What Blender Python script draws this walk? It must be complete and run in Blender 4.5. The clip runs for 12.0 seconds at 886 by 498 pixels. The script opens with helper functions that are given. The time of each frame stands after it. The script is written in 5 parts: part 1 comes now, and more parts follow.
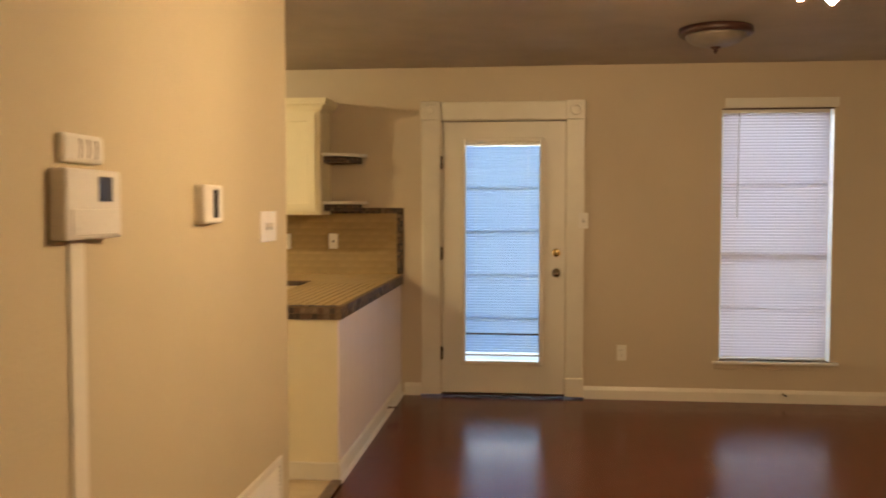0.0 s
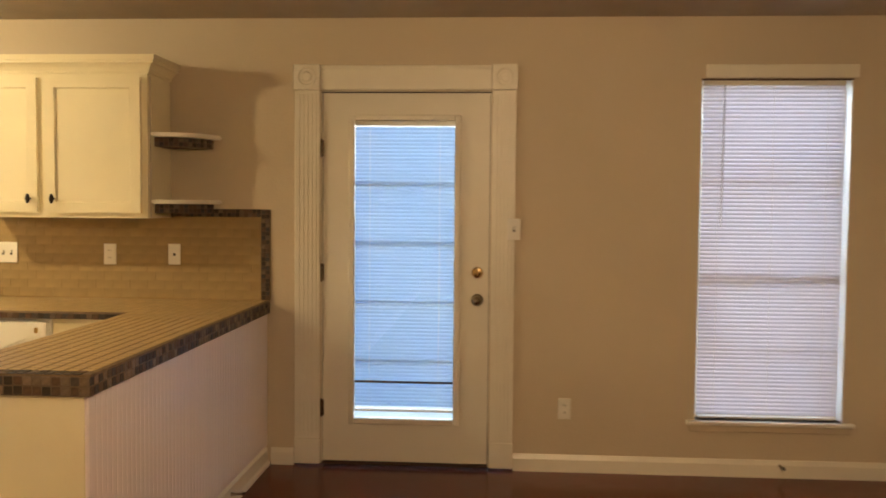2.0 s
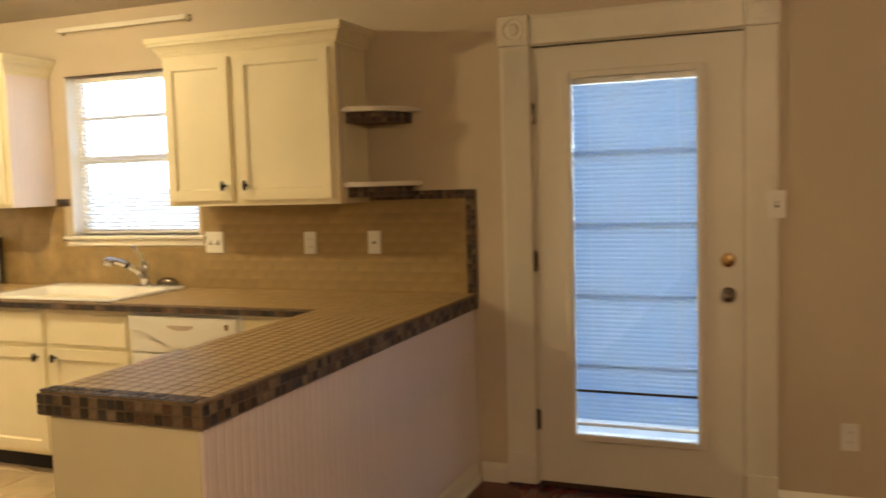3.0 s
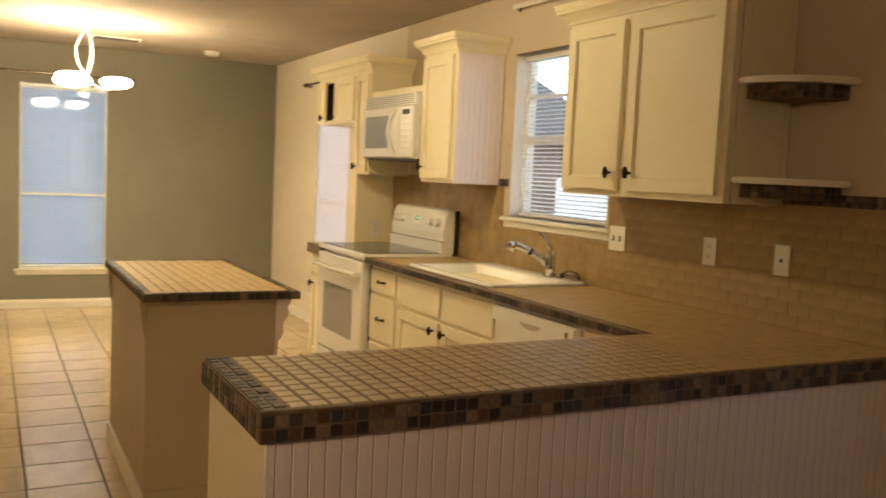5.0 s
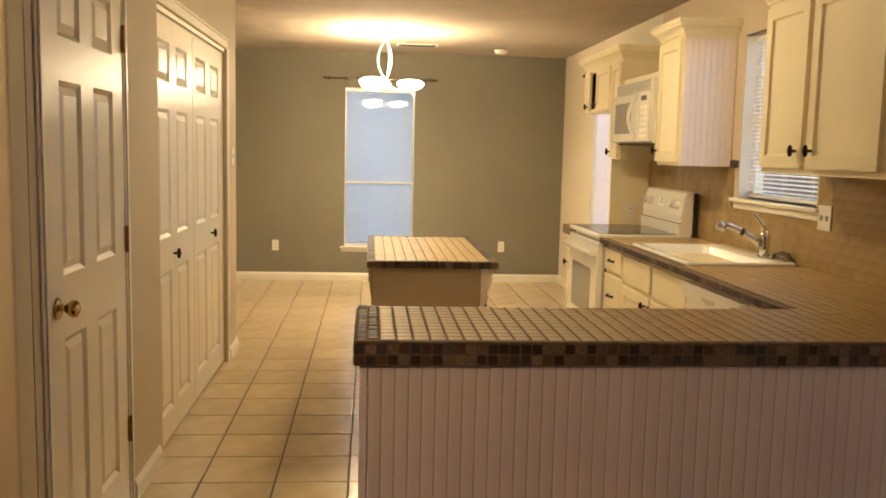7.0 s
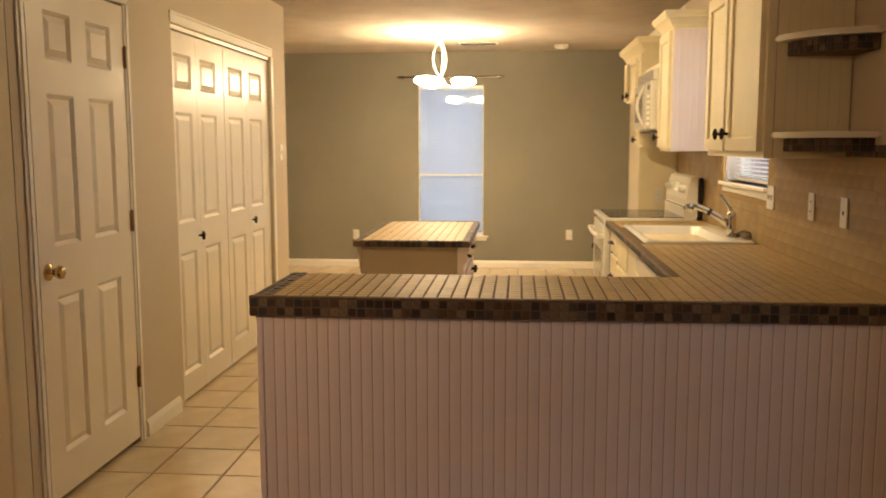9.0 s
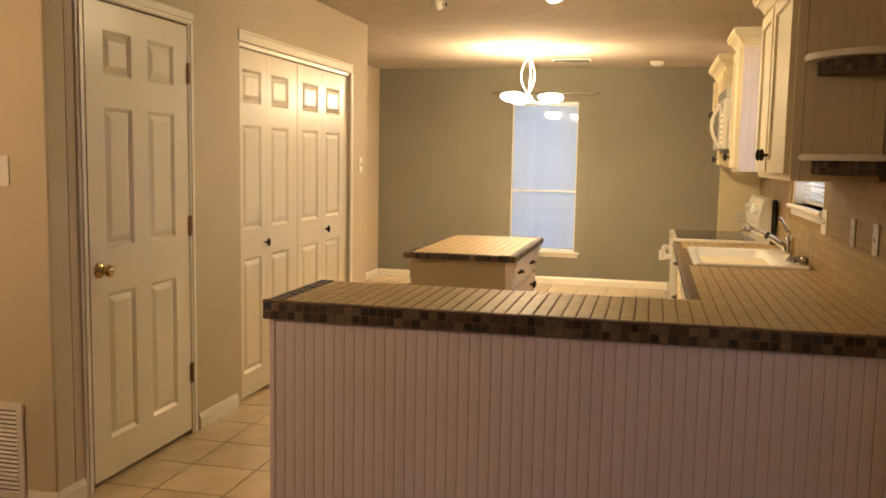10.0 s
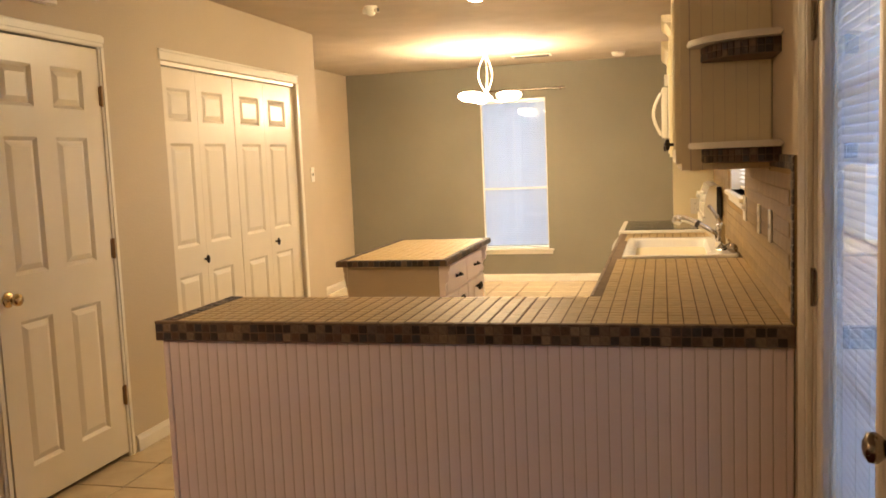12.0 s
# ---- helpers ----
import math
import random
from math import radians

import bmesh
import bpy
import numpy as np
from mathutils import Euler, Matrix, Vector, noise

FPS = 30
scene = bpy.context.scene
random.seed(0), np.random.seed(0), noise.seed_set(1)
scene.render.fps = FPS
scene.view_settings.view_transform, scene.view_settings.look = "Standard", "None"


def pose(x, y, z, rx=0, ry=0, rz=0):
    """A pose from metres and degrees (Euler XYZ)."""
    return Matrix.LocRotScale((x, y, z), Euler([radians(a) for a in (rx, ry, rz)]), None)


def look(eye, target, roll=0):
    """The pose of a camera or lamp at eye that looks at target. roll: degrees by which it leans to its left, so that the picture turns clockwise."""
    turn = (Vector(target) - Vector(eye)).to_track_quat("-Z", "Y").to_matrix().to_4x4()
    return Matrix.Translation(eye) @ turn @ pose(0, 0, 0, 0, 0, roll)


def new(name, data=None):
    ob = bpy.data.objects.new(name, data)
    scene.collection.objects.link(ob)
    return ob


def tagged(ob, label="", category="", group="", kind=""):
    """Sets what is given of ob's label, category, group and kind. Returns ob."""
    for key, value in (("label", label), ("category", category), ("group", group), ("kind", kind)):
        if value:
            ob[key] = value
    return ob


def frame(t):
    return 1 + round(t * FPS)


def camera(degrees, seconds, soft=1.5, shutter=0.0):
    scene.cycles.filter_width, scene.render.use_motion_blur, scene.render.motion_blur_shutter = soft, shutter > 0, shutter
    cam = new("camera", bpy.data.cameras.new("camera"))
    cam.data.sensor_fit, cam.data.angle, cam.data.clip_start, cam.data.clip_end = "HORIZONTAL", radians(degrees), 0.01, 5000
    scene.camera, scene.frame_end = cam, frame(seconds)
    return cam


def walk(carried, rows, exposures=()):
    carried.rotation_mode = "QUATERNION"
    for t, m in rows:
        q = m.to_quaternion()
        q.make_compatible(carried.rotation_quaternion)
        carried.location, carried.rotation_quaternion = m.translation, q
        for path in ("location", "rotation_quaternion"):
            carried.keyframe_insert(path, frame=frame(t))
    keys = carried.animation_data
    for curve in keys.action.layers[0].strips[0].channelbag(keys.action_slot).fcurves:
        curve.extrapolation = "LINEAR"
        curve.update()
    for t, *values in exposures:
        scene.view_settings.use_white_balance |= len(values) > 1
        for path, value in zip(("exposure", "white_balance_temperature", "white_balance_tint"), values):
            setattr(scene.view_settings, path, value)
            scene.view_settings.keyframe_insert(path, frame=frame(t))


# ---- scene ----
cam = camera(54.2, 12.0, soft=1.7, shutter=0.4)
PATH = [
    (0, (0.005, 0.112, 1.408), (-0.204, 2.099, 1.311), -0.0),
    (0.5, (0.054, 0.522, 1.412), (-0.002, 2.519, 1.324), -0.2),
    (1, (0.103, 0.982, 1.396), (0.063, 2.979, 1.304), 0.4),
    (1.5, (0.164, 1.437, 1.406), (0.132, 3.434, 1.308), -0.1),
    (2, (0.274, 1.859, 1.429), (0.15, 3.852, 1.33), 0.5),
    (2.5, (0.296, 2.289, 1.428), (-0.065, 4.253, 1.31), 0.4),
    (3, (0.387, 2.658, 1.439), (-0.343, 4.513, 1.285), -1.6),
    (3.5, (0.48, 2.993, 1.446), (-0.623, 4.656, 1.318), -1.1),
    (3.7, (0.512, 3.119, 1.443), (-0.684, 4.717, 1.316), -0.4),
    (5.3, (0.771, 4.08, 1.403), (-1.059, 4.868, 1.224), 2.4),
    (5.5, (0.79, 4.173, 1.418), (-1.074, 4.873, 1.232), 2.1),
    (6, (0.945, 4.343, 1.432), (-1.01, 4.693, 1.197), 2.8),
    (6.5, (1.129, 4.403, 1.412), (-0.85, 4.593, 1.198), 0.5),
    (7, (1.339, 4.462, 1.417), (-0.641, 4.631, 1.192), 1.3),
    (7.2, (1.388, 4.512, 1.422), (-0.591, 4.679, 1.188), 0.8),
    (8.8, (1.823, 5.209, 1.419), (-0.158, 5.113, 1.161), -0.4),
    (9, (1.841, 5.325, 1.407), (-0.137, 5.152, 1.167), -0.1),
    (9.5, (1.836, 5.557, 1.416), (-0.124, 5.228, 1.189), 0.5),
    (10, (1.846, 5.752, 1.414), (-0.088, 5.29, 1.205), 1.0),
    (10.5, (1.835, 5.94, 1.424), (-0.082, 5.417, 1.201), 1.3),
    (11, (1.736, 6.084, 1.433), (-0.177, 5.548, 1.204), -1.0),
    (11.5, (1.716, 6.16, 1.434), (-0.203, 5.644, 1.213), -2.2),
    (12, (1.709, 6.173, 1.433), (-0.218, 5.68, 1.225), -2.4),
]
EXPOSURE = [(0.0, 2.34, 6500, 10), (1.5, 2.55, 6500, 10), (2.5, 2.05, 6500, 10), (3.0, 2.0, 6480, 10), (3.5, 1.65, 6450, 10), (5.5, 1.52, 6450, 11),
            (7.0, 1.67, 6550, 13), (9.0, 1.82, 6700, 16), (11.0, 1.9, 6700, 17), (12.0, 2.1, 6700, 19)]
walk(cam, [(t, look(eye, target, roll)) for t, eye, target, roll in PATH], EXPOSURE)

# lamps' warmth and strengths, and the sky
WARM = (1.0, 0.682, 0.37)
GOLD = (1.0, 0.785, 0.43)
LIVING, KITCHEN, DINING, SKY = 218.0, 208.0, 38.0, 0.14
HAZE = 2.5                             # glow of the added panel that stands in for the overcast distance

# world, daylight and exposure
world = bpy.data.worlds.new("world")
scene.world = world
world.use_nodes = True
_bg = world.node_tree.nodes["Background"]
_sky = world.node_tree.nodes.new("ShaderNodeTexSky")
_sky.sky_type, _sky.sun_disc = "NISHITA", False
_sky.sun_elevation, _sky.sun_rotation = radians(42), radians(150)
_sky.air_density, _sky.dust_density = 1.3, 0.6
world.node_tree.links.new(_sky.outputs["Color"], _bg.inputs["Color"])
_bg.inputs["Strength"].default_value = SKY
_sun = new("sun", bpy.data.lights.new("sun", "SUN"))
_sun.data.energy, _sun.data.angle, _sun.data.color = 1.4, radians(15), (1.0, 0.97, 0.93)
_sun.matrix_world = look((0, 0, 30), (-13, 22, 18))

# ---- materials ----


def mat(name, base, rough=0.5, metal=0.0, vary=0.06, scale=6.0, bump=0.0, fine=120.0, coat=0.0, per_piece=0.0, spec=0.5):
    """A painted or plain surface: two scales of tone, a fine relief, and a tone of its own for each piece."""
    m = bpy.data.materials.new(name)
    m.use_nodes = True
    nt = m.node_tree
    n, link = nt.nodes, nt.links
    b = n["Principled BSDF"]
    b.inputs["Roughness"].default_value, b.inputs["Metallic"].default_value = rough, metal
    b.inputs["Coat Weight"].default_value, b.inputs["Coat Roughness"].default_value = coat, 0.12
    b.inputs["Specular IOR Level"].default_value = spec
    tc = n.new("ShaderNodeTexCoord")
    big, small = n.new("ShaderNodeTexNoise"), n.new("ShaderNodeTexNoise")
    big.inputs["Scale"].default_value, big.inputs["Detail"].default_value = scale, 4
    small.inputs["Scale"].default_value, small.inputs["Detail"].default_value = fine, 3
    for x in (big, small):
        link.new(tc.outputs["Object"], x.inputs["Vector"])
    ramp = n.new("ShaderNodeMapRange")
    ramp.inputs["From Min"].default_value, ramp.inputs["From Max"].default_value = 0.3, 0.7
    ramp.inputs["To Min"].default_value, ramp.inputs["To Max"].default_value = 1 - vary, 1 + vary
    link.new(big.outputs["Fac"], ramp.inputs["Value"])
    value = ramp.outputs["Result"]
    if per_piece:
        info = n.new("ShaderNodeObjectInfo")
        pr = n.new("ShaderNodeMapRange")
        pr.inputs["To Min"].default_value, pr.inputs["To Max"].default_value = 1 - per_piece, 1 + per_piece
        link.new(info.outputs["Random"], pr.inputs["Value"])
        mul = n.new("ShaderNodeMath")
        mul.operation = "MULTIPLY"
        link.new(value, mul.inputs[0]), link.new(pr.outputs["Result"], mul.inputs[1])
        value = mul.outputs["Value"]
    hsv = n.new("ShaderNodeHueSaturation")
    hsv.inputs["Color"].default_value = (*base, 1)
    link.new(value, hsv.inputs["Value"])
    link.new(hsv.outputs["Color"], b.inputs["Base Color"])
    rr = n.new("ShaderNodeMapRange")
    rr.inputs["To Min"].default_value, rr.inputs["To Max"].default_value = max(rough - 0.08, 0.02), min(rough + 0.08, 1)
    link.new(small.outputs["Fac"], rr.inputs["Value"]), link.new(rr.outputs["Result"], b.inputs["Roughness"])
    if bump:
        bp = n.new("ShaderNodeBump")
        bp.inputs["Strength"].default_value, bp.inputs["Distance"].default_value = bump, 0.004
        link.new(small.outputs["Fac"], bp.inputs["Height"]), link.new(bp.outputs["Normal"], b.inputs["Normal"])
    return m


def glow(name, colour, strength):
    m = bpy.data.materials.new(name)
    m.use_nodes = True
    b = m.node_tree.nodes["Principled BSDF"]
    b.inputs["Base Color"].default_value = (0.9, 0.88, 0.8, 1)
    b.inputs["Emission Color"].default_value, b.inputs["Emission Strength"].default_value = (*colour, 1), strength
    return m


def mosaic(name, per_island=False):
    """Slate, brown, tan and near-black chips, one tone a chip."""
    m = mat(name, (0.2, 0.15, 0.1), 0.55, vary=0.25, scale=60, bump=0.3, fine=200)
    n, link = m.node_tree.nodes, m.node_tree.links
    src = n.new("ShaderNodeNewGeometry").outputs["Random Per Island"] if per_island else n.new("ShaderNodeObjectInfo").outputs["Random"]
    r = n.new("ShaderNodeValToRGB")
    r.color_ramp.interpolation = "CONSTANT"
    tones = ((0.0, (0.032, 0.021, 0.016)), (0.22, (0.085, 0.05, 0.032)), (0.4, (0.062, 0.048, 0.042)), (0.54, (0.11, 0.062, 0.038)),
             (0.68, (0.04, 0.036, 0.04)), (0.82, (0.17, 0.118, 0.075)), (0.92, (0.125, 0.09, 0.066)))
    for k, (pos, c) in enumerate(tones):
        e = r.color_ramp.elements[k] if k < 2 else r.color_ramp.elements.new(pos)
        e.position, e.color = pos, (*c, 1)
    link.new(src, r.inputs["Fac"])
    hsv = [x for x in n if x.type == "HUE_SAT"][0]
    link.new(r.outputs["Color"], hsv.inputs["Color"])
    return m


def wood_floor(name):
    m = mat(name, (0.165, 0.027, 0.012), 0.22, vary=0.2, scale=3, fine=14, spec=0.3)
    n, link = m.node_tree.nodes, m.node_tree.links
    tc = [x for x in n if x.type == "TEX_COORD"][0]
    mp = n.new("ShaderNodeMapping")
    mp.inputs["Scale"].default_value = (9, 1.0, 1)
    link.new(tc.outputs["Object"], mp.inputs["Vector"])
    grain = n.new("ShaderNodeTexNoise")
    grain.inputs["Scale"].default_value, grain.inputs["Detail"].default_value, grain.inputs["Distortion"].default_value = 5, 6, 0.6
    link.new(mp.outputs["Vector"], grain.inputs["Vector"])
    mix = n.new("ShaderNodeMix")
    mix.data_type, mix.blend_type = "RGBA", "MULTIPLY"
    mix.inputs["Factor"].default_value = 0.6
    hsv = [x for x in n if x.type == "HUE_SAT"][0]
    link.new(hsv.outputs["Color"], mix.inputs[6]), link.new(grain.outputs["Fac"], mix.inputs[7])
    link.new(mix.outputs[2], n["Principled BSDF"].inputs["Base Color"])
    bp = n.new("ShaderNodeBump")
    bp.inputs["Strength"].default_value, bp.inputs["Distance"].default_value = 0.08, 0.004
    wob = n.new("ShaderNodeTexNoise")
    wob.inputs["Scale"].default_value = 7
    link.new(tc.outputs["Object"], wob.inputs["Vector"]), link.new(wob.outputs["Fac"], bp.inputs["Height"])
    link.new(bp.outputs["Normal"], n["Principled BSDF"].inputs["Normal"])
    return m


def glass(name, rough=0.0):
    m = bpy.data.materials.new(name)
    m.use_nodes = True
    b = m.node_tree.nodes["Principled BSDF"]
    b.inputs["Base Color"].default_value = (0.97, 0.98, 0.98, 1)
    b.inputs["Transmission Weight"].default_value, b.inputs["Roughness"].default_value, b.inputs["IOR"].default_value = 1, rough, 1.45
    return m


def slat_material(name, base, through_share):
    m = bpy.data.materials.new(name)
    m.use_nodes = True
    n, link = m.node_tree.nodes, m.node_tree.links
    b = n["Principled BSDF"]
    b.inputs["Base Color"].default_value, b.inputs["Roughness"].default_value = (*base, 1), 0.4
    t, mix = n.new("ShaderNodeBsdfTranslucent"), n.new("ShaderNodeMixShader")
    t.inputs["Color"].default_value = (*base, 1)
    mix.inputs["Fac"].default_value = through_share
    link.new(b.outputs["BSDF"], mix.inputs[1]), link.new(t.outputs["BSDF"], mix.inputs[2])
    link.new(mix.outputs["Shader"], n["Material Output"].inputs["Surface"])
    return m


M_WALL = mat("beige_wall_paint", (0.60, 0.507, 0.378), 0.75, vary=0.035, scale=1.5, bump=0.25, fine=90)
# beige wall paint again, with the hall's yellower light in its colour
M_HALL = mat("hall_lit_wall_paint", (0.60, 0.515, 0.352), 0.72, vary=0.035, scale=1.5, bump=0.25, fine=90)
# closet side of the cream, toned down against the kitchen lamp
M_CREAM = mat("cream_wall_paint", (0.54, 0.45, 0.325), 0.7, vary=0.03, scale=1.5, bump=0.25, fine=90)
# wall paint lightened to hold the dining lamp's light
M_PALE = mat("lamplit_wall_paint", (0.72, 0.65, 0.515), 0.7, vary=0.03, scale=1.5, bump=0.25, fine=90)
M_GREY = mat("taupe_grey_wall_paint", (0.222, 0.207, 0.157), 0.7, vary=0.05, scale=1.5, bump=0.25, fine=90)
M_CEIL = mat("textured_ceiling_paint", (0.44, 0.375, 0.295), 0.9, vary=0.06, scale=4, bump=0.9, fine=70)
M_TRIM = mat("white_trim_paint", (0.80, 0.755, 0.65), 0.35, vary=0.03, scale=5, bump=0.06, fine=60)
M_DOOR = mat("white_door_paint", (0.76, 0.715, 0.62), 0.38, vary=0.025, scale=4, bump=0.05, fine=70)
# white door paint, its colour warmed for bounced lamplight
M_LEAF = mat("warm_lit_door_paint", (0.76, 0.69, 0.565), 0.32, vary=0.025, scale=4)
M_CAB = mat("cream_cabinet_paint", (0.84, 0.76, 0.545), 0.5, vary=0.03, scale=4, bump=0.06, fine=60, spec=0.25)
# white paint with the lilac cast of daylight mixed into its colour
M_BEAD = mat("white_beadboard_paint", (0.85, 0.755, 0.755), 0.4, vary=0.03, scale=3, bump=0.08, fine=60, per_piece=0.015)
# the shade inside grooves and recesses, put into a darker colour
M_GROOVE = mat("groove_shade_tone", (0.52, 0.43, 0.35), 0.6, vary=0.06, scale=6)
M_ISLE = mat("tan_painted_panel", (0.46, 0.37, 0.26), 0.5, vary=0.06, scale=3, bump=0.1, fine=60)
M_WOOD = wood_floor("dark_red_brown_floor")
M_FTILE = mat("cream_floor_tile", (0.57, 0.45, 0.285), 0.17, vary=0.09, scale=7, bump=0.08, fine=25, per_piece=0.05)
M_FGROUT = mat("dark_floor_grout", (0.13, 0.10, 0.07), 0.9, vary=0.15, scale=10)
M_CTILE = mat("tan_counter_tile", (0.50, 0.355, 0.165), 0.48, vary=0.12, scale=20, bump=0.12, fine=60, per_piece=0.06, spec=0.4)
M_CGROUT = mat("brown_counter_grout", (0.17, 0.112, 0.06), 0.9, vary=0.15, scale=20)
M_STILE = mat("honey_splash_tile", (0.345, 0.238, 0.102), 0.55, vary=0.2, scale=9, bump=0.15, fine=70, per_piece=0.06)
M_SGROUT = mat("sand_splash_grout", (0.335, 0.23, 0.102), 0.9, vary=0.1, scale=20)
M_MOS = mosaic("slate_mosaic_chip")
M_MOSI = mosaic("slate_mosaic_chips", True)
M_MTAN = mat("tan_mosaic_chip", (0.20, 0.14, 0.092), 0.55, vary=0.2, scale=60, bump=0.25, fine=200, per_piece=0.18)
M_MGROUT = mat("tan_mosaic_grout", (0.17, 0.122, 0.085), 0.9, vary=0.15, scale=30)
M_RAIL = mat("brown_edge_trim", (0.17, 0.115, 0.07), 0.7, vary=0.3, scale=30, bump=0.3, fine=60)
M_WHITE = mat("white_appliance_enamel", (0.82, 0.80, 0.74), 0.2, vary=0.01, scale=3)
M_SINK = mat("white_sink_enamel", (0.85, 0.83, 0.78), 0.24, vary=0.01, scale=3, coat=0.1)
M_BLACKGLASS = mat("black_ceramic_glass", (0.012, 0.012, 0.013), 0.06, vary=0.05)
M_OVENGLASS = mat("grey_oven_glass", (0.33, 0.32, 0.29), 0.15, vary=0.05)
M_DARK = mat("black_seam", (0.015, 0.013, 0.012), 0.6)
M_BRONZE = mat("oil_rubbed_bronze", (0.03, 0.022, 0.018), 0.4, metal=0.7)
M_BRASS = mat("polished_brass", (0.62, 0.45, 0.21), 0.2, metal=1.0)
M_NICKEL = mat("aged_satin_nickel", (0.27, 0.225, 0.18), 0.25, metal=1.0)
M_HINGE = mat("dull_brass_hinge", (0.30, 0.17, 0.08), 0.35, metal=0.8)
M_CHROME = mat("chrome", (0.72, 0.72, 0.74), 0.07, metal=1.0)
M_PLASTIC = mat("white_plastic_plate", (0.82, 0.79, 0.72), 0.3, vary=0.01)
M_SLOT = mat("dark_plastic", (0.06, 0.05, 0.045), 0.5)
M_RIM = mat("dark_walnut_rim", (0.06, 0.025, 0.018), 0.4, vary=0.2, scale=20)
# frosted glass, darkened for the shadow that shows through it
M_FROST = mat("shaded_frost_bowl", (0.24, 0.20, 0.16), 0.4, vary=0.1, scale=8)
M_WHITEMETAL = mat("white_painted_metal", (0.78, 0.75, 0.68), 0.35, vary=0.01)
M_TRACK = mat("bright_galvanised_track", (0.86, 0.83, 0.76), 0.38, metal=0.75)
# the shade inside open cabinets, put into a near-black colour
M_INSIDE = mat("cabinet_inside_shade", (0.035, 0.016, 0.012), 0.8)
M_THRESH = mat("dark_threshold", (0.06, 0.032, 0.02), 0.85, spec=0.1)
M_PANE = glass("clear_glass")
M_SLAT = slat_material("white_vinyl_slat", (0.80, 0.79, 0.88), 0.115)
# white slats behind glass: the blue of daylight is put into both colours
M_SLATC = slat_material("daylight_tinted_slat", (0.50, 0.58, 0.74), 0.6)
M_SLATD = slat_material("daylight_blue_slat", (0.38, 0.58, 0.86), 0.2)
M_SLATW = slat_material("white_open_slat", (0.86, 0.88, 0.95), 0.3)
M_BULB = glow("lit_bulb", WARM, LIVING)
M_SHADE = glow("lit_glass_shade", (1.0, 0.80, 0.49), DINING)
M_DOME = glow("lit_glass_dome", GOLD, KITCHEN)
M_SCREEN = mat("lcd_screen", (0.03, 0.035, 0.05), 0.15)
M_GREENLED = glow("green_clock_digits", (0.1, 0.9, 0.35), 1.5)
M_PATIO = mat("pale_concrete", (0.55, 0.54, 0.5), 0.85, vary=0.1, scale=2, bump=0.3, fine=40)
M_GRASS = mat("lawn", (0.10, 0.12, 0.05), 0.9, vary=0.3, scale=1.0, bump=0.5, fine=30)
M_BRICK = mat("dark_brown_brick", (0.13, 0.085, 0.065), 0.9, vary=0.25, scale=5, bump=0.4, fine=16)
M_ROOF = mat("charcoal_shingles", (0.09, 0.09, 0.095), 0.9, vary=0.2, scale=8, bump=0.4, fine=14)
M_HAZE = glow("overcast_glow_panel", (0.80, 0.90, 1.0), HAZE)
M_SIDING = mat("weathered_fence_board", (0.58, 0.64, 0.70), 0.85, vary=0.12, scale=3, bump=0.3, fine=40, per_piece=0.15)

# ---- building helpers ----
ORIGIN = {}


def thing(name, at, label="", category="", group="", kind=""):
    """A top-level Empty at a thing's base."""
    ob = new(name)
    ob.empty_display_size = 0.05
    ob.location = at
    ORIGIN[ob] = Vector(at)
    return tagged(ob, label, category, group, kind)


def part(name, bm, material, parent=None, label="", smooth=False):
    """Link a bmesh that is drawn in world metres as one mesh, under a thing or a part."""
    bmesh.ops.recalc_face_normals(bm, faces=bm.faces)
    if smooth:
        for f in bm.faces:
            f.smooth = True
    base = ORIGIN.get(parent, Vector())
    if base.length:
        bmesh.ops.translate(bm, verts=bm.verts, vec=-base)
    me = bpy.data.meshes.new(name)
    bm.to_mesh(me)
    bm.free()
    me.materials.append(material)
    ob = new(name, me)
    ob.parent = parent
    ORIGIN[ob] = base
    if label:
        ob["label"] = label
    return ob


def piece(name, me, parent, at, turn=None):
    """One of many alike pieces on shared mesh data."""
    ob = new(name, me)
    ob.parent = parent
    m = Matrix.Translation(Vector(at) - ORIGIN.get(parent, Vector()))
    ob.matrix_local = m @ turn if turn else m
    return ob


def alike(name, bm, material):
    bmesh.ops.recalc_face_normals(bm, faces=bm.faces)
    me = bpy.data.meshes.new(name)
    bm.to_mesh(me)
    bm.free()
    me.materials.append(material)
    return me


WORLD = Matrix.Identity(4)


def wallframe(o, u, n):
    """Maps (along, up, out) to the world for a wall through o."""
    return Matrix(((u[0], 0, n[0], o[0]), (u[1], 0, n[1], o[1]), (0, 1, 0, 0), (0, 0, 0, 1)))


YB, XC, YP, XL, XR, YD, TOP = 6.55, -8.03, 3.535, -0.99, 2.548, 2.59, 2.44
TB = wallframe((0, YB), (1, 0), (0, -1))
TC = wallframe((XC, 0), (0, 1), (1, 0))
TP = wallframe((0, YP), (1, 0), (0, 1))
TL = wallframe((XL, 0), (0, 1), (1, 0))
TR = wallframe((XR, 0), (0, 1), (-1, 0))


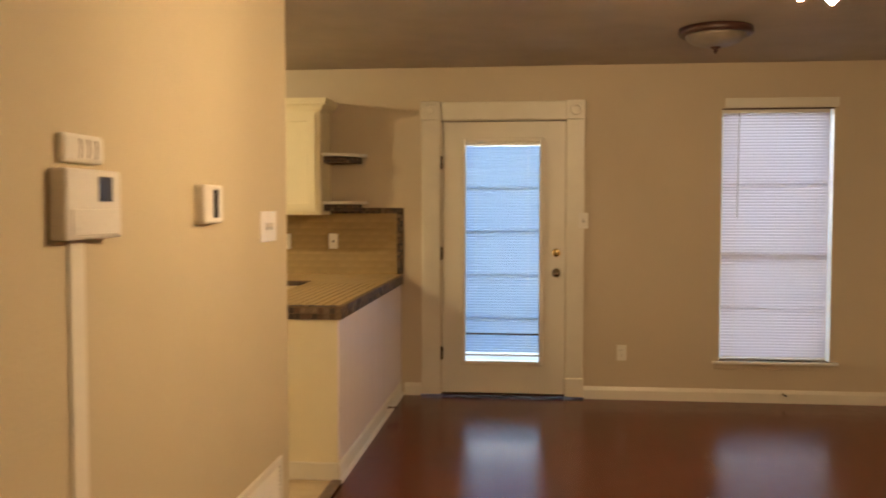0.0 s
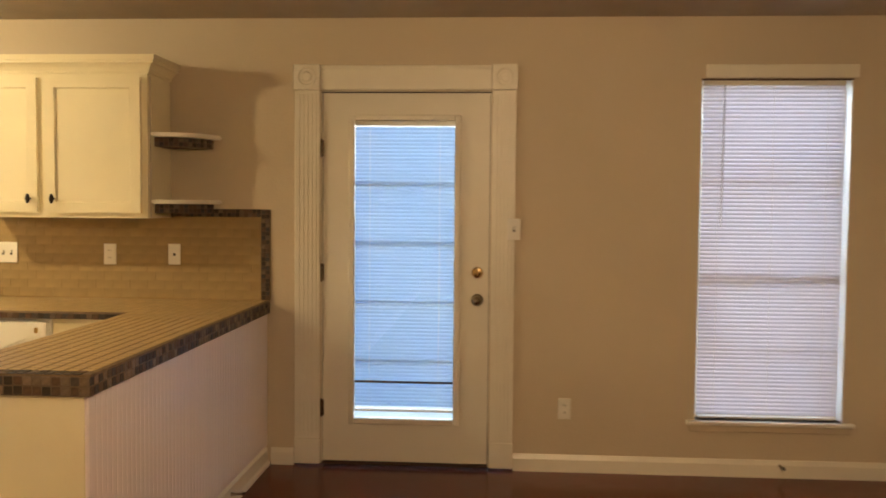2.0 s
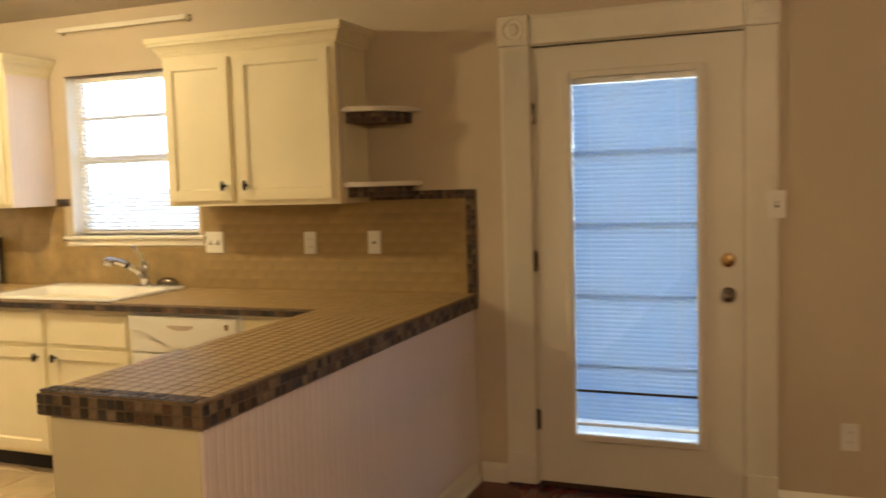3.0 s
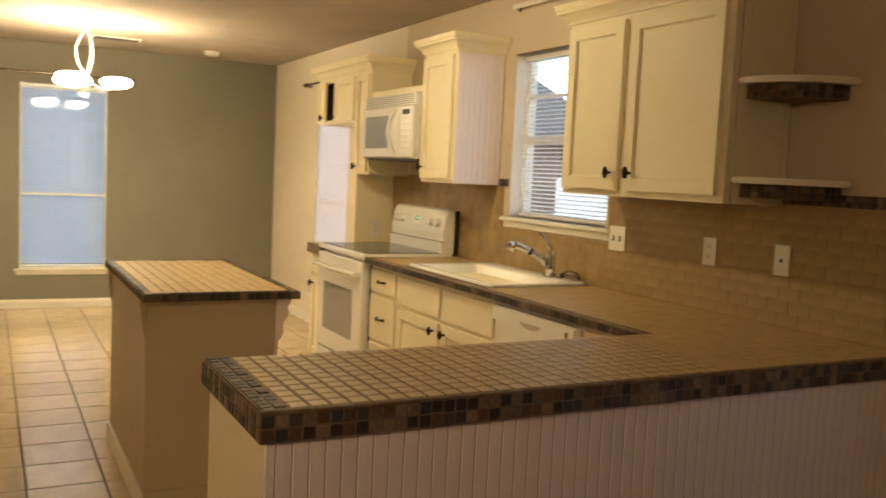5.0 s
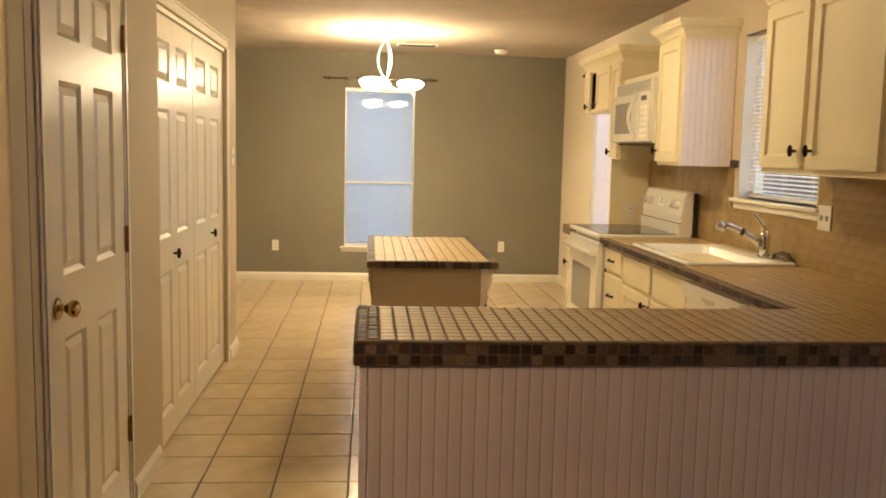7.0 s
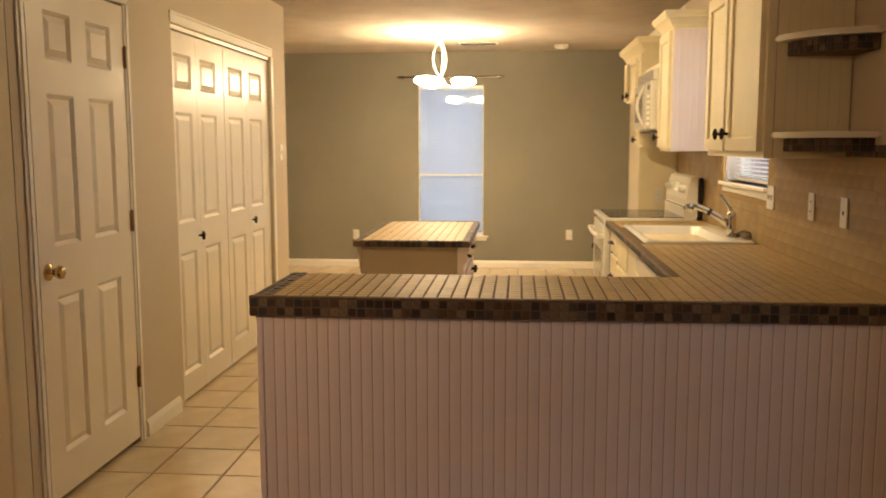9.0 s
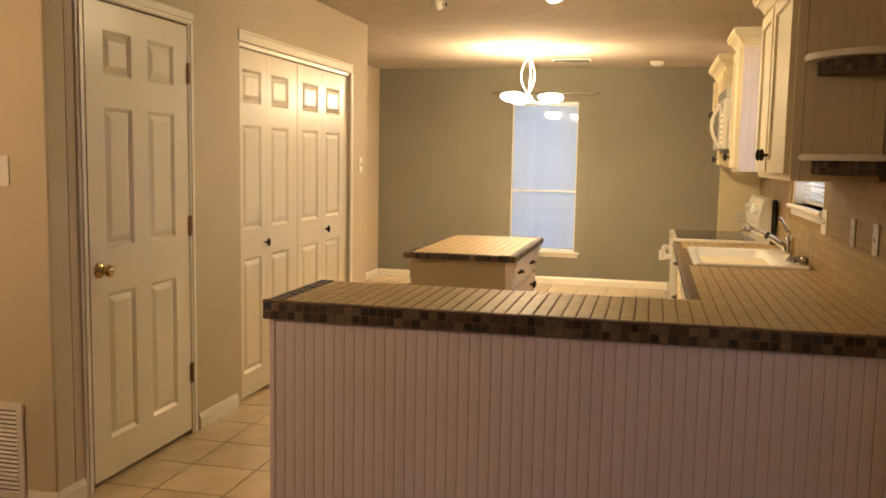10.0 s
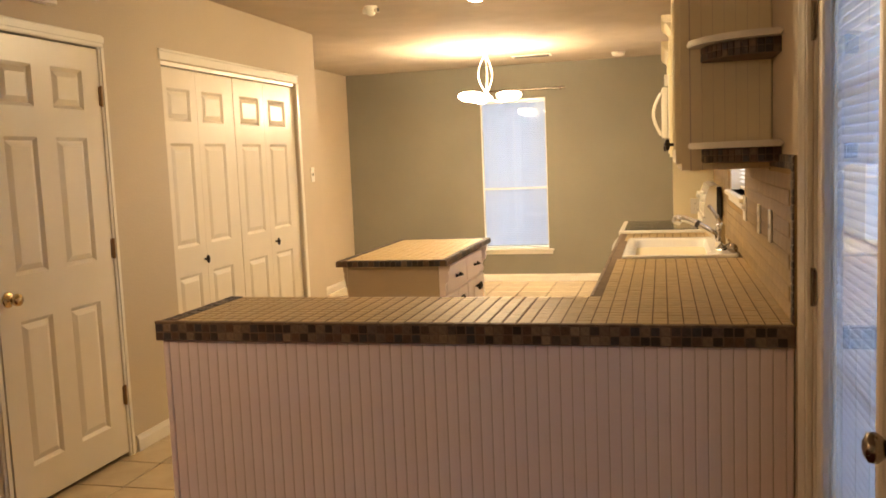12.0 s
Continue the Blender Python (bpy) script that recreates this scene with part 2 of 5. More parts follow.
def bx(bm, T, a0, a1, b0, b1, c0, c1, bev=0.0, seg=1):
    """A box between coordinates of frame T (along, up, out; or x, y, z for WORLD), with bevelled edges."""
    start = set(bm.verts)
    pts = [T @ Vector(p) for p in ((a0, b0, c0), (a1, b0, c0), (a1, b1, c0), (a0, b1, c0), (a0, b0, c1), (a1, b0, c1), (a1, b1, c1), (a0, b1, c1))]
    v = [bm.verts.new(p) for p in pts]
    faces = [bm.faces.new([v[i] for i in q]) for q in ((0, 1, 2, 3), (4, 5, 6, 7), (0, 1, 5, 4), (1, 2, 6, 5), (2, 3, 7, 6), (3, 0, 4, 7))]
    if bev:
        bmesh.ops.bevel(bm, geom=list({e for f in faces for e in f.edges}), offset=bev, segments=seg, affect="EDGES", profile=0.5)
    return bm


def box(*args, **kw):
    return bx(bmesh.new(), *args, **kw)


def lathe(bm, T, profile, n=24, close=True):
    """Turn (radius, height) points round the third axis of T."""
    rings = []
    for r, h in profile:
        rings.append([bm.verts.new(T @ Vector((r * math.cos(2 * math.pi * k / n), r * math.sin(2 * math.pi * k / n), h))) for k in range(n)])
    for a, b in zip(rings, rings[1:]):
        for k in range(n):
            bm.faces.new((a[k], a[(k + 1) % n], b[(k + 1) % n], b[k]))
    if close:
        bm.faces.new(rings[0]), bm.faces.new(rings[-1])
    return bm


def tube(bm, pts, r, n=10, taper=None):
    """A round rod along points."""
    pts = [Vector(p) for p in pts]
    rings = []
    for i, p in enumerate(pts):
        d = (pts[min(i + 1, len(pts) - 1)] - pts[max(i - 1, 0)]).normalized()
        a = d.orthogonal().normalized() if i == 0 else (rings_a - d * rings_a.dot(d)).normalized()
        rings_a = a
        b = d.cross(a)
        rr = r if taper is None else taper[i]
        rings.append([bm.verts.new(p + rr * (a * math.cos(2 * math.pi * k / n) + b * math.sin(2 * math.pi * k / n))) for k in range(n)])
    for s, t in zip(rings, rings[1:]):
        for k in range(n):
            bm.faces.new((s[k], s[(k + 1) % n], t[(k + 1) % n], t[k]))
    bm.faces.new(rings[0]), bm.faces.new(rings[-1])
    return bm


def arc(a, b, bulge, n=10):
    """Points from a to b that bow by the vector bulge."""
    a, b, g = Vector(a), Vector(b), Vector(bulge)
    return [a.lerp(b, k / n) + g * math.sin(math.pi * k / n) for k in range(n + 1)]


def axis_at(p, d):
    """A frame at p whose third axis runs along d."""
    return Matrix.Translation(p) @ Vector(d).to_track_quat("Z", "Y").to_matrix().to_4x4()


def wall_mesh(T, u0, u1, v0, v1, thick, holes):
    """A wall with thickness behind its face, and openings right through it."""
    bm = bmesh.new()
    us = sorted({u0, u1, *[h[0] for h in holes], *[h[1] for h in holes]})
    vs = sorted({v0, v1, *[h[2] for h in holes], *[h[3] for h in holes]})
    vert = {}

    def V(i, j, k):
        if (i, j, k) not in vert:
            vert[i, j, k] = bm.verts.new(T @ Vector((us[i], vs[j], 0 if k == 0 else -thick)))
        return vert[i, j, k]

    def solid(i, j):
        if not (0 <= i < len(us) - 1 and 0 <= j < len(vs) - 1):
            return False
        u, v = (us[i] + us[i + 1]) / 2, (vs[j] + vs[j + 1]) / 2
        return not any(a < u < b and c < v < d for a, b, c, d in holes)

    for i in range(len(us) - 1):
        for j in range(len(vs) - 1):
            if not solid(i, j):
                continue
            for k in (0, 1):
                bm.faces.new((V(i, j, k), V(i + 1, j, k), V(i + 1, j + 1, k), V(i, j + 1, k)))
            for di, dj, e in ((-1, 0, ((i, j), (i, j + 1))), (1, 0, ((i + 1, j), (i + 1, j + 1))), (0, -1, ((i, j), (i + 1, j))), (0, 1, ((i, j + 1), (i + 1, j + 1)))):
                if not solid(i + di, j + dj):
                    (a, b), (c, d) = e
                    bm.faces.new((V(a, b, 0), V(c, d, 0), V(c, d, 1), V(a, b, 1)))
    return bm


def raised_panel(bm, T, u0, u1, v0, v1, d_low, d_high, slope=0.03):
    """A panel whose edges slope up to a raised field."""
    lo = [bm.verts.new(T @ Vector(p)) for p in ((u0, v0, d_low), (u1, v0, d_low), (u1, v1, d_low), (u0, v1, d_low))]
    s = slope
    hi = [bm.verts.new(T @ Vector(p)) for p in ((u0 + s, v0 + s, d_high), (u1 - s, v0 + s, d_high), (u1 - s, v1 - s, d_high), (u0 + s, v1 - s, d_high))]
    for k in range(4):
        bm.faces.new((lo[k], lo[(k + 1) % 4], hi[(k + 1) % 4], hi[k]))
    bm.faces.new(hi)
    return bm


def leaf_with_holes(T, u0, u1, v0, v1, d, thick, holes):
    """A door leaf: stiles and rails round openings, its face at out = d."""
    return wall_mesh(T @ Matrix.Translation((0, 0, d)), u0, u1, v0, v1, thick, holes)


def prism(bm, T, outline, c0, c1):
    """An outline of (along, up) points pushed from c0 to c1 along the third axis."""
    a = [bm.verts.new(T @ Vector((u, v, c0))) for u, v in outline]
    b = [bm.verts.new(T @ Vector((u, v, c1))) for u, v in outline]
    bm.faces.new(a), bm.faces.new(b)
    for k in range(len(a)):
        bm.faces.new((a[k], a[(k + 1) % len(a)], b[(k + 1) % len(a)], b[k]))
    return bm

# ---- the large structure ----
WA = (1.345, 2.125, 0.29, 2.115)      # windows: along, up
WD = (-6.755, -5.95, 0.29, 2.115)
WB = (-3.445, -2.565, 1.19, 2.10)
WC = (4.185, 4.925, 0.37, 2.065)
DB = (-0.685, 0.238, 0.0, 2.045)      # doors
DP = (-2.015, -1.215, 0.0, 2.035)
DC = (-4.36, -2.57, 0.0, 2.03)
DR = (5.52, 6.43, 0.0, 2.06)

tagged(part("wall_north", wall_mesh(TB, -4.9, XR + 0.15, 0, TOP, 0.15, [WA, WB, DB]), M_WALL), "beige painted wall with a glazed door and windows", "wall", kind="structure")
tagged(part("wall_north_dining", wall_mesh(TB, XC - 0.15, -4.9, 0, TOP, 0.15, [WD]), M_PALE), "wall beside the kitchen cabinets, coloured paler for lamplight", "wall", kind="structure")
tagged(part("wall_west", wall_mesh(TC, YD, YB, 0, TOP, 0.15, [WC]), M_GREY), "dark taupe grey dining room wall", "wall", kind="structure")
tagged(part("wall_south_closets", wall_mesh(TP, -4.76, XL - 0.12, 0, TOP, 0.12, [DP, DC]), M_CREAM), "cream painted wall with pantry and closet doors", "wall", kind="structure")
tagged(part("wall_hall", box(WORLD, XL - 0.12, XL, -2.6, YP - 0.0, 0, TOP, bev=0.008, seg=2), M_HALL), "beige painted hall wall ending in a corner", "wall", kind="structure")
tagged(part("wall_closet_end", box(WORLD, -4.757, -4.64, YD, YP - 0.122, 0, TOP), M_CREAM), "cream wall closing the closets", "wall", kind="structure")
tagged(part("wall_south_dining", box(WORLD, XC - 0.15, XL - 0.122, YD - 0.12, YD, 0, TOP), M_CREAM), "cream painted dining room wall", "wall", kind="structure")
tagged(part("wall_east", wall_mesh(TR, -2.6, YB, 0, TOP, 0.15, [DR]), M_GREY), "taupe grey wall with a half-glazed door", "wall", kind="structure")
tagged(part("wall_back", box(WORLD, XL - 0.12, XR + 0.15, -2.72, -2.6, 0, TOP), M_WALL), "plain beige wall", "wall", kind="structure")
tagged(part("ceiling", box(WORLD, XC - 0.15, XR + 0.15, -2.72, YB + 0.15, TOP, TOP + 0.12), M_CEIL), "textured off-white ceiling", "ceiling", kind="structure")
FLOOR_WOOD = tagged(part("floor_wood", box(WORLD, XL - 0.01, XR + 0.15, -2.72, YB + 0.15, -0.1, -0.012), M_WOOD), "glossy dark red-brown wood floor", "floor", kind="structure")
FLOOR_TILE = tagged(part("floor_tiled", box(WORLD, XC - 0.15, XL - 0.01, YD - 0.12, YB + 0.15, -0.1, -0.006), M_FGROUT), "cream tiled kitchen floor with dark grout", "floor", kind="structure")
tagged(part("floor_threshold_strip", prism(bmesh.new(), Matrix(((1, 0, 0, 0), (0, 0, 1, 0), (0, 1, 0, 0), (0, 0, 0, 1))), [(-1.03, 0), (-1.02, 0.006), (-0.985, 0.006), (-0.97, 0.0)], YP, 4.44), M_RAIL), "brown strip between tile and wood floors", "trim", kind="structure")


def baseboard(T, runs, name="baseboard", h=0.082):
    for u0, u1 in runs:
        prof = [(0.0, -0.014), (0.016, -0.014), (0.016, h - 0.025), (0.009, h - 0.008), (0.006, h), (0.0, h)]
        bm = bmesh.new()
        a = [bm.verts.new(T @ Vector((u0, v, d))) for d, v in prof]
        b = [bm.verts.new(T @ Vector((u1, v, d))) for d, v in prof]
        bm.faces.new(a), bm.faces.new(b)
        for k in range(len(a)):
            bm.faces.new((a[k], a[(k + 1) % len(a)], b[(k + 1) % len(a)], b[k]))
        tagged(part(name, bm, M_TRIM), "white painted baseboard", "baseboard", kind="structure")


baseboard(TB, [(-8.03, -5.95), (-0.965, -0.838), (0.374, 2.55)])
baseboard(TC, [(YD, YB - 0.018)])
baseboard(TP, [(-4.76, -4.43), (-2.50, -2.085), (-1.155, -0.99)])
baseboard(TL, [(-2.6, 2.84), (3.41, YP + 0.014)])
baseboard(TR, [(-2.6, 5.44)])
TD = wallframe((0, YD), (1, 0), (0, 1))
baseboard(TD, [(-8.03, -4.78)])


# ---- windows and blinds ----

def window(name, T, w, label, meet=None, deep=0.11, stool=True, f=0.03, rail=0.022, bars=(), strip=False):
    """A sash window in its opening: frame, meeting rail, panes and stool."""
    u0, u1, v0, v1 = w
    o = T @ Vector(((u0 + u1) / 2, v0, -deep))
    root = thing(name, o, label, "window", kind="structure")
    meet = meet if meet else (v0 + v1) / 2
    bm = bmesh.new()
    for a, b, c, d in ((u0, u0 + f, v0, v1), (u1 - f, u1, v0, v1), (u0 + f, u1 - f, v0, v0 + f), (u0 + f, u1 - f, v1 - f, v1)):
        bx(bm, T, a, b, c, d, -deep - 0.03, -deep + 0.02, bev=0.003)
    part("window_frame", bm, M_TRIM, root)
    if deep > 0.05:
        bm = bmesh.new()
        for a, b, c, d in ((u0, u0 + 0.004, v0, v1), (u1 - 0.004, u1, v0, v1), (u0 + 0.004, u1 - 0.004, v1 - 0.004, v1)):
            bx(bm, T, a, b, c, d, -deep + 0.02, -0.002)
        part("jamb_liner", bm, M_PLASTIC, root)
    part("meeting_rail", box(T, u0 + f, u1 - f, meet - rail, meet + rail, -deep - 0.022, -deep + 0.018, bev=0.003), M_TRIM, root)
    for v in bars:
        part("muntin", box(T, u0 + f, u1 - f, v - 0.01, v + 0.01, -deep + 0.002, -deep + 0.014, bev=0.003), M_TRIM, root)
    for a, b in ((v0 + f, meet - rail), (meet + rail, v1 - f)):
        p = part("pane", box(T, u0 + f, u1 - f, a, b, -deep - 0.004, -deep), M_PANE, root)
        p.visible_shadow = False
    if strip:
        # the shadow line under the head, built as a dark strip
        part("head_strip", box(T, u0 + 0.001, u1 - 0.001, v1 - 0.009, v1 - 0.001, -0.016, 0.003), M_RIM, root, "thin dark strip standing in for the shadow at the head")
    if stool:
        part("window_sill", box(T, u0 - 0.045, u1 + 0.055, v0 - 0.022, v0, -deep + 0.02, 0.035, bev=0.006, seg=2), M_TRIM, root)
        part("apron", box(T, u0 - 0.03, u1 + 0.04, v0 - 0.06, v0 - 0.022, 0.0, 0.012, bev=0.004), M_WALL if stool == "wall" else M_TRIM, root)
    return root


def blind(T, w, out, tilt, label, pitch=0.0215, rail_at=None, wand=None, mat_slat=None, width=0.025):
    """A mini blind hung in an opening: head rail, slats one by one, bottom rail, ladder cords and wand."""
    u0, u1, v0, v1 = w
    m = mat_slat or M_SLAT
    root = thing("mini_blind", T @ Vector(((u0 + u1) / 2, v0, out)), label, "blind")
    part("head_rail", box(T, u0, u1, v1 - 0.028, v1, out - 0.014, out + 0.014, bev=0.003), M_PLASTIC, root)
    lo = rail_at if rail_at else v0
    part("bottom_rail", box(T, u0, u1, lo, lo + 0.016, out - 0.01, out + 0.01, bev=0.004), M_PLASTIC, root)
    bm = bmesh.new()
    c, s = math.cos(radians(tilt)), math.sin(radians(tilt))
    L, prof = u1 - u0, []
    for k in range(5):
        x = (k / 4 - 0.5) * width
        y = 0.0042 * (1 - (2 * k / 4 - 1) ** 2)
        prof.append((x * c - y * s, x * s + y * c))
    R = T.to_3x3()
    for sx in (-L / 2, L / 2):
        for d, h in prof:
            bm.verts.new(R @ Vector((sx, h, d)))
    bm.verts.ensure_lookup_table()
    for k in range(4):
        bm.faces.new((bm.verts[k], bm.verts[k + 1], bm.verts[k + 6], bm.verts[k + 5]))
    me = alike("slat", bm, m)
    for f in me.polygons:
        f.use_smooth = True
    z = v1 - 0.04
    while z > lo + 0.024:
        piece("slat", me, root, T @ Vector(((u0 + u1) / 2, z, out)))
        z -= pitch
    for k in (0.12, 0.5, 0.88) if L > 0.6 else (0.15, 0.85):
        u = u0 + k * L
        part("ladder_cord", tube(bmesh.new(), [T @ Vector((u, v1 - 0.02, out + 0.013)), T @ Vector((u, lo + 0.01, out + 0.013))], 0.0008, 5), M_PLASTIC, root)
    if wand:
        part("tilt_wand", tube(bmesh.new(), [T @ Vector((wand[0], v1 - 0.03, out + 0.022)), T @ Vector((wand[0] - 0.008, wand[1], out + 0.03))], 0.003, 8), M_NICKEL, root, "thin hanging tilt wand")
    return root


window("window_living", TB, WA, "tall sash window behind a closed white blind", 1.06, stool="wall", bars=(0.68, 1.58), strip=True)
blind(TB, (WA[0] + 0.016, WA[1] - 0.024, WA[2] + 0.004, WA[3] - 0.004), -0.035, -69, "white closed mini blind in the living room window", wand=(1.47, 1.33))
tagged(part("window_valance", box(TB, 1.365, 2.15, 2.118, 2.186, 0.002, 0.022, bev=0.004), M_TRIM), "cream painted board above the living room window", "valance")
window("window_side", TB, WD, "tall bright sash window behind a closed blind", 1.12)
blind(TB, (WD[0] + 0.012, WD[1] - 0.012, WD[2] + 0.004, WD[3] - 0.004), -0.035, -66, "white closed mini blind beside the cabinets")
window("window_kitchen", TB, WB, "small kitchen sash window above the sink", 1.62, deep=0.10, bars=(1.86,), strip=True)
blind(TB, (WB[0] + 0.03, WB[1] - 0.02, WB[2] + 0.006, WB[3] - 0.012), -0.055, -12, "white mini blind with its slats tilted open", pitch=0.0225, mat_slat=M_SLATW)
window("window_dining", TC, WC, "tall dining room sash window with a closed blind", 1.06, deep=0.02, stool=True, f=0.01, rail=0.011)
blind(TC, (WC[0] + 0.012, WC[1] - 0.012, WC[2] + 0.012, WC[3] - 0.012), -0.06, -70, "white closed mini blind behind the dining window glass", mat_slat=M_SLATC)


def curtain_rod(T, u0, u1, v, out, label, m=None):
    root = thing("curtain_rod", T @ Vector(((u0 + u1) / 2, v, 0)), label, "curtain rod")
    part("rod", tube(bmesh.new(), [T @ Vector((u0, v, out)), T @ Vector((u1, v, out))], 0.009, 10), m or M_NICKEL, root)
    for u in (u0 + 0.03, u1 - 0.03):
        part("bracket", box(T, u - 0.008, u + 0.008, v - 0.02, v + 0.02, 0.0, out + 0.006, bev=0.002), m or M_NICKEL, root)
    for u, s in ((u0, -1), (u1, 1)):
        part("finial", lathe(bmesh.new(), axis_at(T @ Vector((u, v, out)), T.to_3x3() @ Vector((s, 0, 0))), [(0.009, 0), (0.016, 0.008), (0.012, 0.02), (0.003, 0.03)], 12), m or M_NICKEL, root)


FR = thing("curtain_rod", TB @ Vector((-2.99, 2.35, 0)), "flat white lock-seam curtain rod above the kitchen window", "curtain rod")
part("rod", box(TB, -3.438, -2.555, 2.336, 2.362, 0.042, 0.052, bev=0.004, seg=2), M_TRIM, FR)
for u in (-3.438, -2.565):
    part("rod_return", box(TB, u, u + 0.01, 2.338, 2.36, 0.004, 0.043, bev=0.002), M_TRIM, FR)
    part("bracket", box(TB, u - 0.004, u + 0.016, 2.33, 2.368, 0.0, 0.006, bev=0.002), M_NICKEL, FR)
curtain_rod(TB, -6.95, -5.9, 2.16, 0.06, "thin metal curtain rod above the side window")
curtain_rod(TC, 3.98, 5.13, 2.155, 0.06, "thin metal curtain rod above the dining window")


# ---- doors ----
def casing(T, w, side, top, label, out=0.018, name="door_trim"):
    u0, u1, _, v1 = w
    root = thing(name, T @ Vector(((u0 + u1) / 2, 0, 0)), label, "trim", kind="structure")
    for a, b in ((u0 - side, u0), (u1, u1 + side)):
        bm = box(T, a, b, 0, v1, 0.0, out, bev=0.005)
        bx(bm, T, a + side * 0.15, b - side * 0.35, 0, v1, out, out + 0.006, bev=0.002)
        part("casing_leg", bm, M_TRIM, root)
    bm = box(T, u0 - side, u1 + side, v1 + 0.001, v1 + top, 0.0, out, bev=0.005)
    bx(bm, T, u0 - side, u1 + side, v1 + top * 0.35, v1 + top * 0.85, out, out + 0.006, bev=0.002)
    part("casing_head", bm, M_TRIM, root)
    return root


def round_knob(T, u, v, d, m, parent, r=0.027, name="door_knob"):
    F = axis_at(T @ Vector((u, v, d)), T.to_3x3() @ Vector((0, 0, 1)))
    prof = [(0.034, 0), (0.034, 0.004), (0.028, 0.008), (0.012, 0.011), (0.011, 0.026), (r * 0.7, 0.032), (r, 0.044), (r * 0.92, 0.057), (r * 0.5, 0.064), (0.004, 0.066)]
    return part(name, lathe(bmesh.new(), F, prof, 24), m, parent, smooth=True)


def hinge(T, u, v, d, m, parent):
    bm = tube(bmesh.new(), [T @ Vector((u, v - 0.05, d)), T @ Vector((u, v + 0.05, d))], 0.007, 8)
    bx(bm, T, u - 0.014, u + 0.014, v - 0.045, v + 0.045, d - 0.006, d - 0.002)
    return part("hinge", bm, m, parent)


def t_knob(T, u, v, d, parent, length=0.05, level=False):
    """Dark spindle-shaped pull on a short stem."""
    bm = tube(bmesh.new(), [T @ Vector((u, v, d)), T @ Vector((u, v, d + 0.022))], 0.006, 8)
    e = (length / 2, 0) if level else (0, length / 2)
    pts = [T @ Vector((u + e[0] * k, v + e[1] * k, d + 0.026)) for k in (-1, -0.75, 0, 0.75, 1)]
    tube(bm, pts, 0.007, 10, [0.003, 0.008, 0.0125, 0.008, 0.003])
    return part("knob", bm, M_BRONZE, parent, "dark bronze spindle-shaped knob", smooth=True)


def bar_pull(T, u, v, d, parent, length=0.1):
    bm = tube(bmesh.new(), arc(T @ Vector((u - length / 2, v, d + 0.004)), T @ Vector((u + length / 2, v, d + 0.004)), T.to_3x3() @ Vector((0, 0, 0.026)), 10), 0.0055, 8,
              [0.009, 0.007, 0.006, 0.005, 0.005, 0.006, 0.005, 0.005, 0.006, 0.007, 0.009])
    return part("pull", bm, M_BRONZE, parent, "dark bronze bow pull", smooth=True)


# glazed exterior door with fluted casing and corner blocks
root = thing("door_trim", (-0.22, YB, 0), "white fluted door casing with round rosette corner blocks", "trim", kind="structure")
for a, b in ((-0.832, -0.692), (0.243, 0.37)):
    bm = box(TB, a, b, 0, 2.05, 0, 0.016, bev=0.003)
    for k in range(5):
        u = a + (b - a) * (0.17 + 0.165 * k)
        bx(bm, TB, u - 0.007, u + 0.007, 0.16, 2.03, 0.016, 0.0195, bev=0.0025)
    bx(bm, TB, a - 0.002, b + 0.002, 0, 0.14, 0.0, 0.022, bev=0.003)
    part("fluted_casing", bm, M_TRIM, root)
for a, b in ((-0.838, -0.69), (0.238, 0.376)):
    bm = box(TB, a, b, 2.052, 2.19, 0, 0.026, bev=0.005)
    F = axis_at(TB @ Vector(((a + b) / 2, 2.121, 0.026)), (0, -1, 0))
    lathe(bm, F, [(0.054, -0.002), (0.054, 0.004), (0.046, 0.006), (0.04, 0.001), (0.03, 0.002), (0.022, 0.008), (0.008, 0.009)], 28)
    part("rosette_block", bm, M_TRIM, root)
bm = box(TB, -0.688, 0.236, 2.052, 2.185, 0, 0.016, bev=0.003)
bx(bm, TB, -0.686, 0.234, 2.165, 2.18, 0.016, 0.02, bev=0.003)
part("head_board", bm, M_TRIM, root)
jamb = bmesh.new()
for a, b, c, d in ((DB[0], DB[0] + 0.004, 0, 2.045), (DB[1] - 0.004, DB[1], 0, 2.045), (DB[0] + 0.004, DB[1] - 0.004, 2.041, 2.045)):
    bx(jamb, TB, a, b, c, d, -0.149, -0.001)
part("jamb", jamb, M_TRIM, root)
stop = bmesh.new()
for a, b, c, d in ((DB[0] + 0.004, DB[0] + 0.022, 0.012, 2.041), (DB[1] - 0.022, DB[1] - 0.004, 0.012, 2.041), (DB[0] + 0.022, DB[1] - 0.022, 2.02, 2.041), (DB[0] + 0.022, DB[1] - 0.022, 0.012, 0.03)):
    bx(stop, TB, a, b, c, d, -0.075, -0.053)
part("door_stop_strip", stop, M_THRESH, root)

DOOR = thing("door_exterior", (-0.22, YB + 0.03, 0.012), "white full-light exterior door with an enclosed blind", "door", kind="structure")
part("door_leaf", leaf_with_holes(TB, -0.678, 0.231, 0.014, 2.038, -0.008, 0.044, [(-0.505, 0.045, 0.255, 1.89)]), M_DOOR, DOOR)
bm = bmesh.new()
for a, b, c, d in ((-0.535, -0.503, 0.225, 1.92), (0.043, 0.075, 0.225, 1.92), (-0.503, 0.043, 0.225, 0.257), (-0.503, 0.043, 1.888, 1.92)):
    bx(bm, TB, a, b, c, d, -0.012, 0.010, bev=0.005)
part("glazing_bead", bm, M_DOOR, DOOR)
p = part("pane", box(TB, -0.505, 0.045, 0.255, 1.89, -0.018, -0.014), M_PANE, DOOR)
p.visible_shadow = False
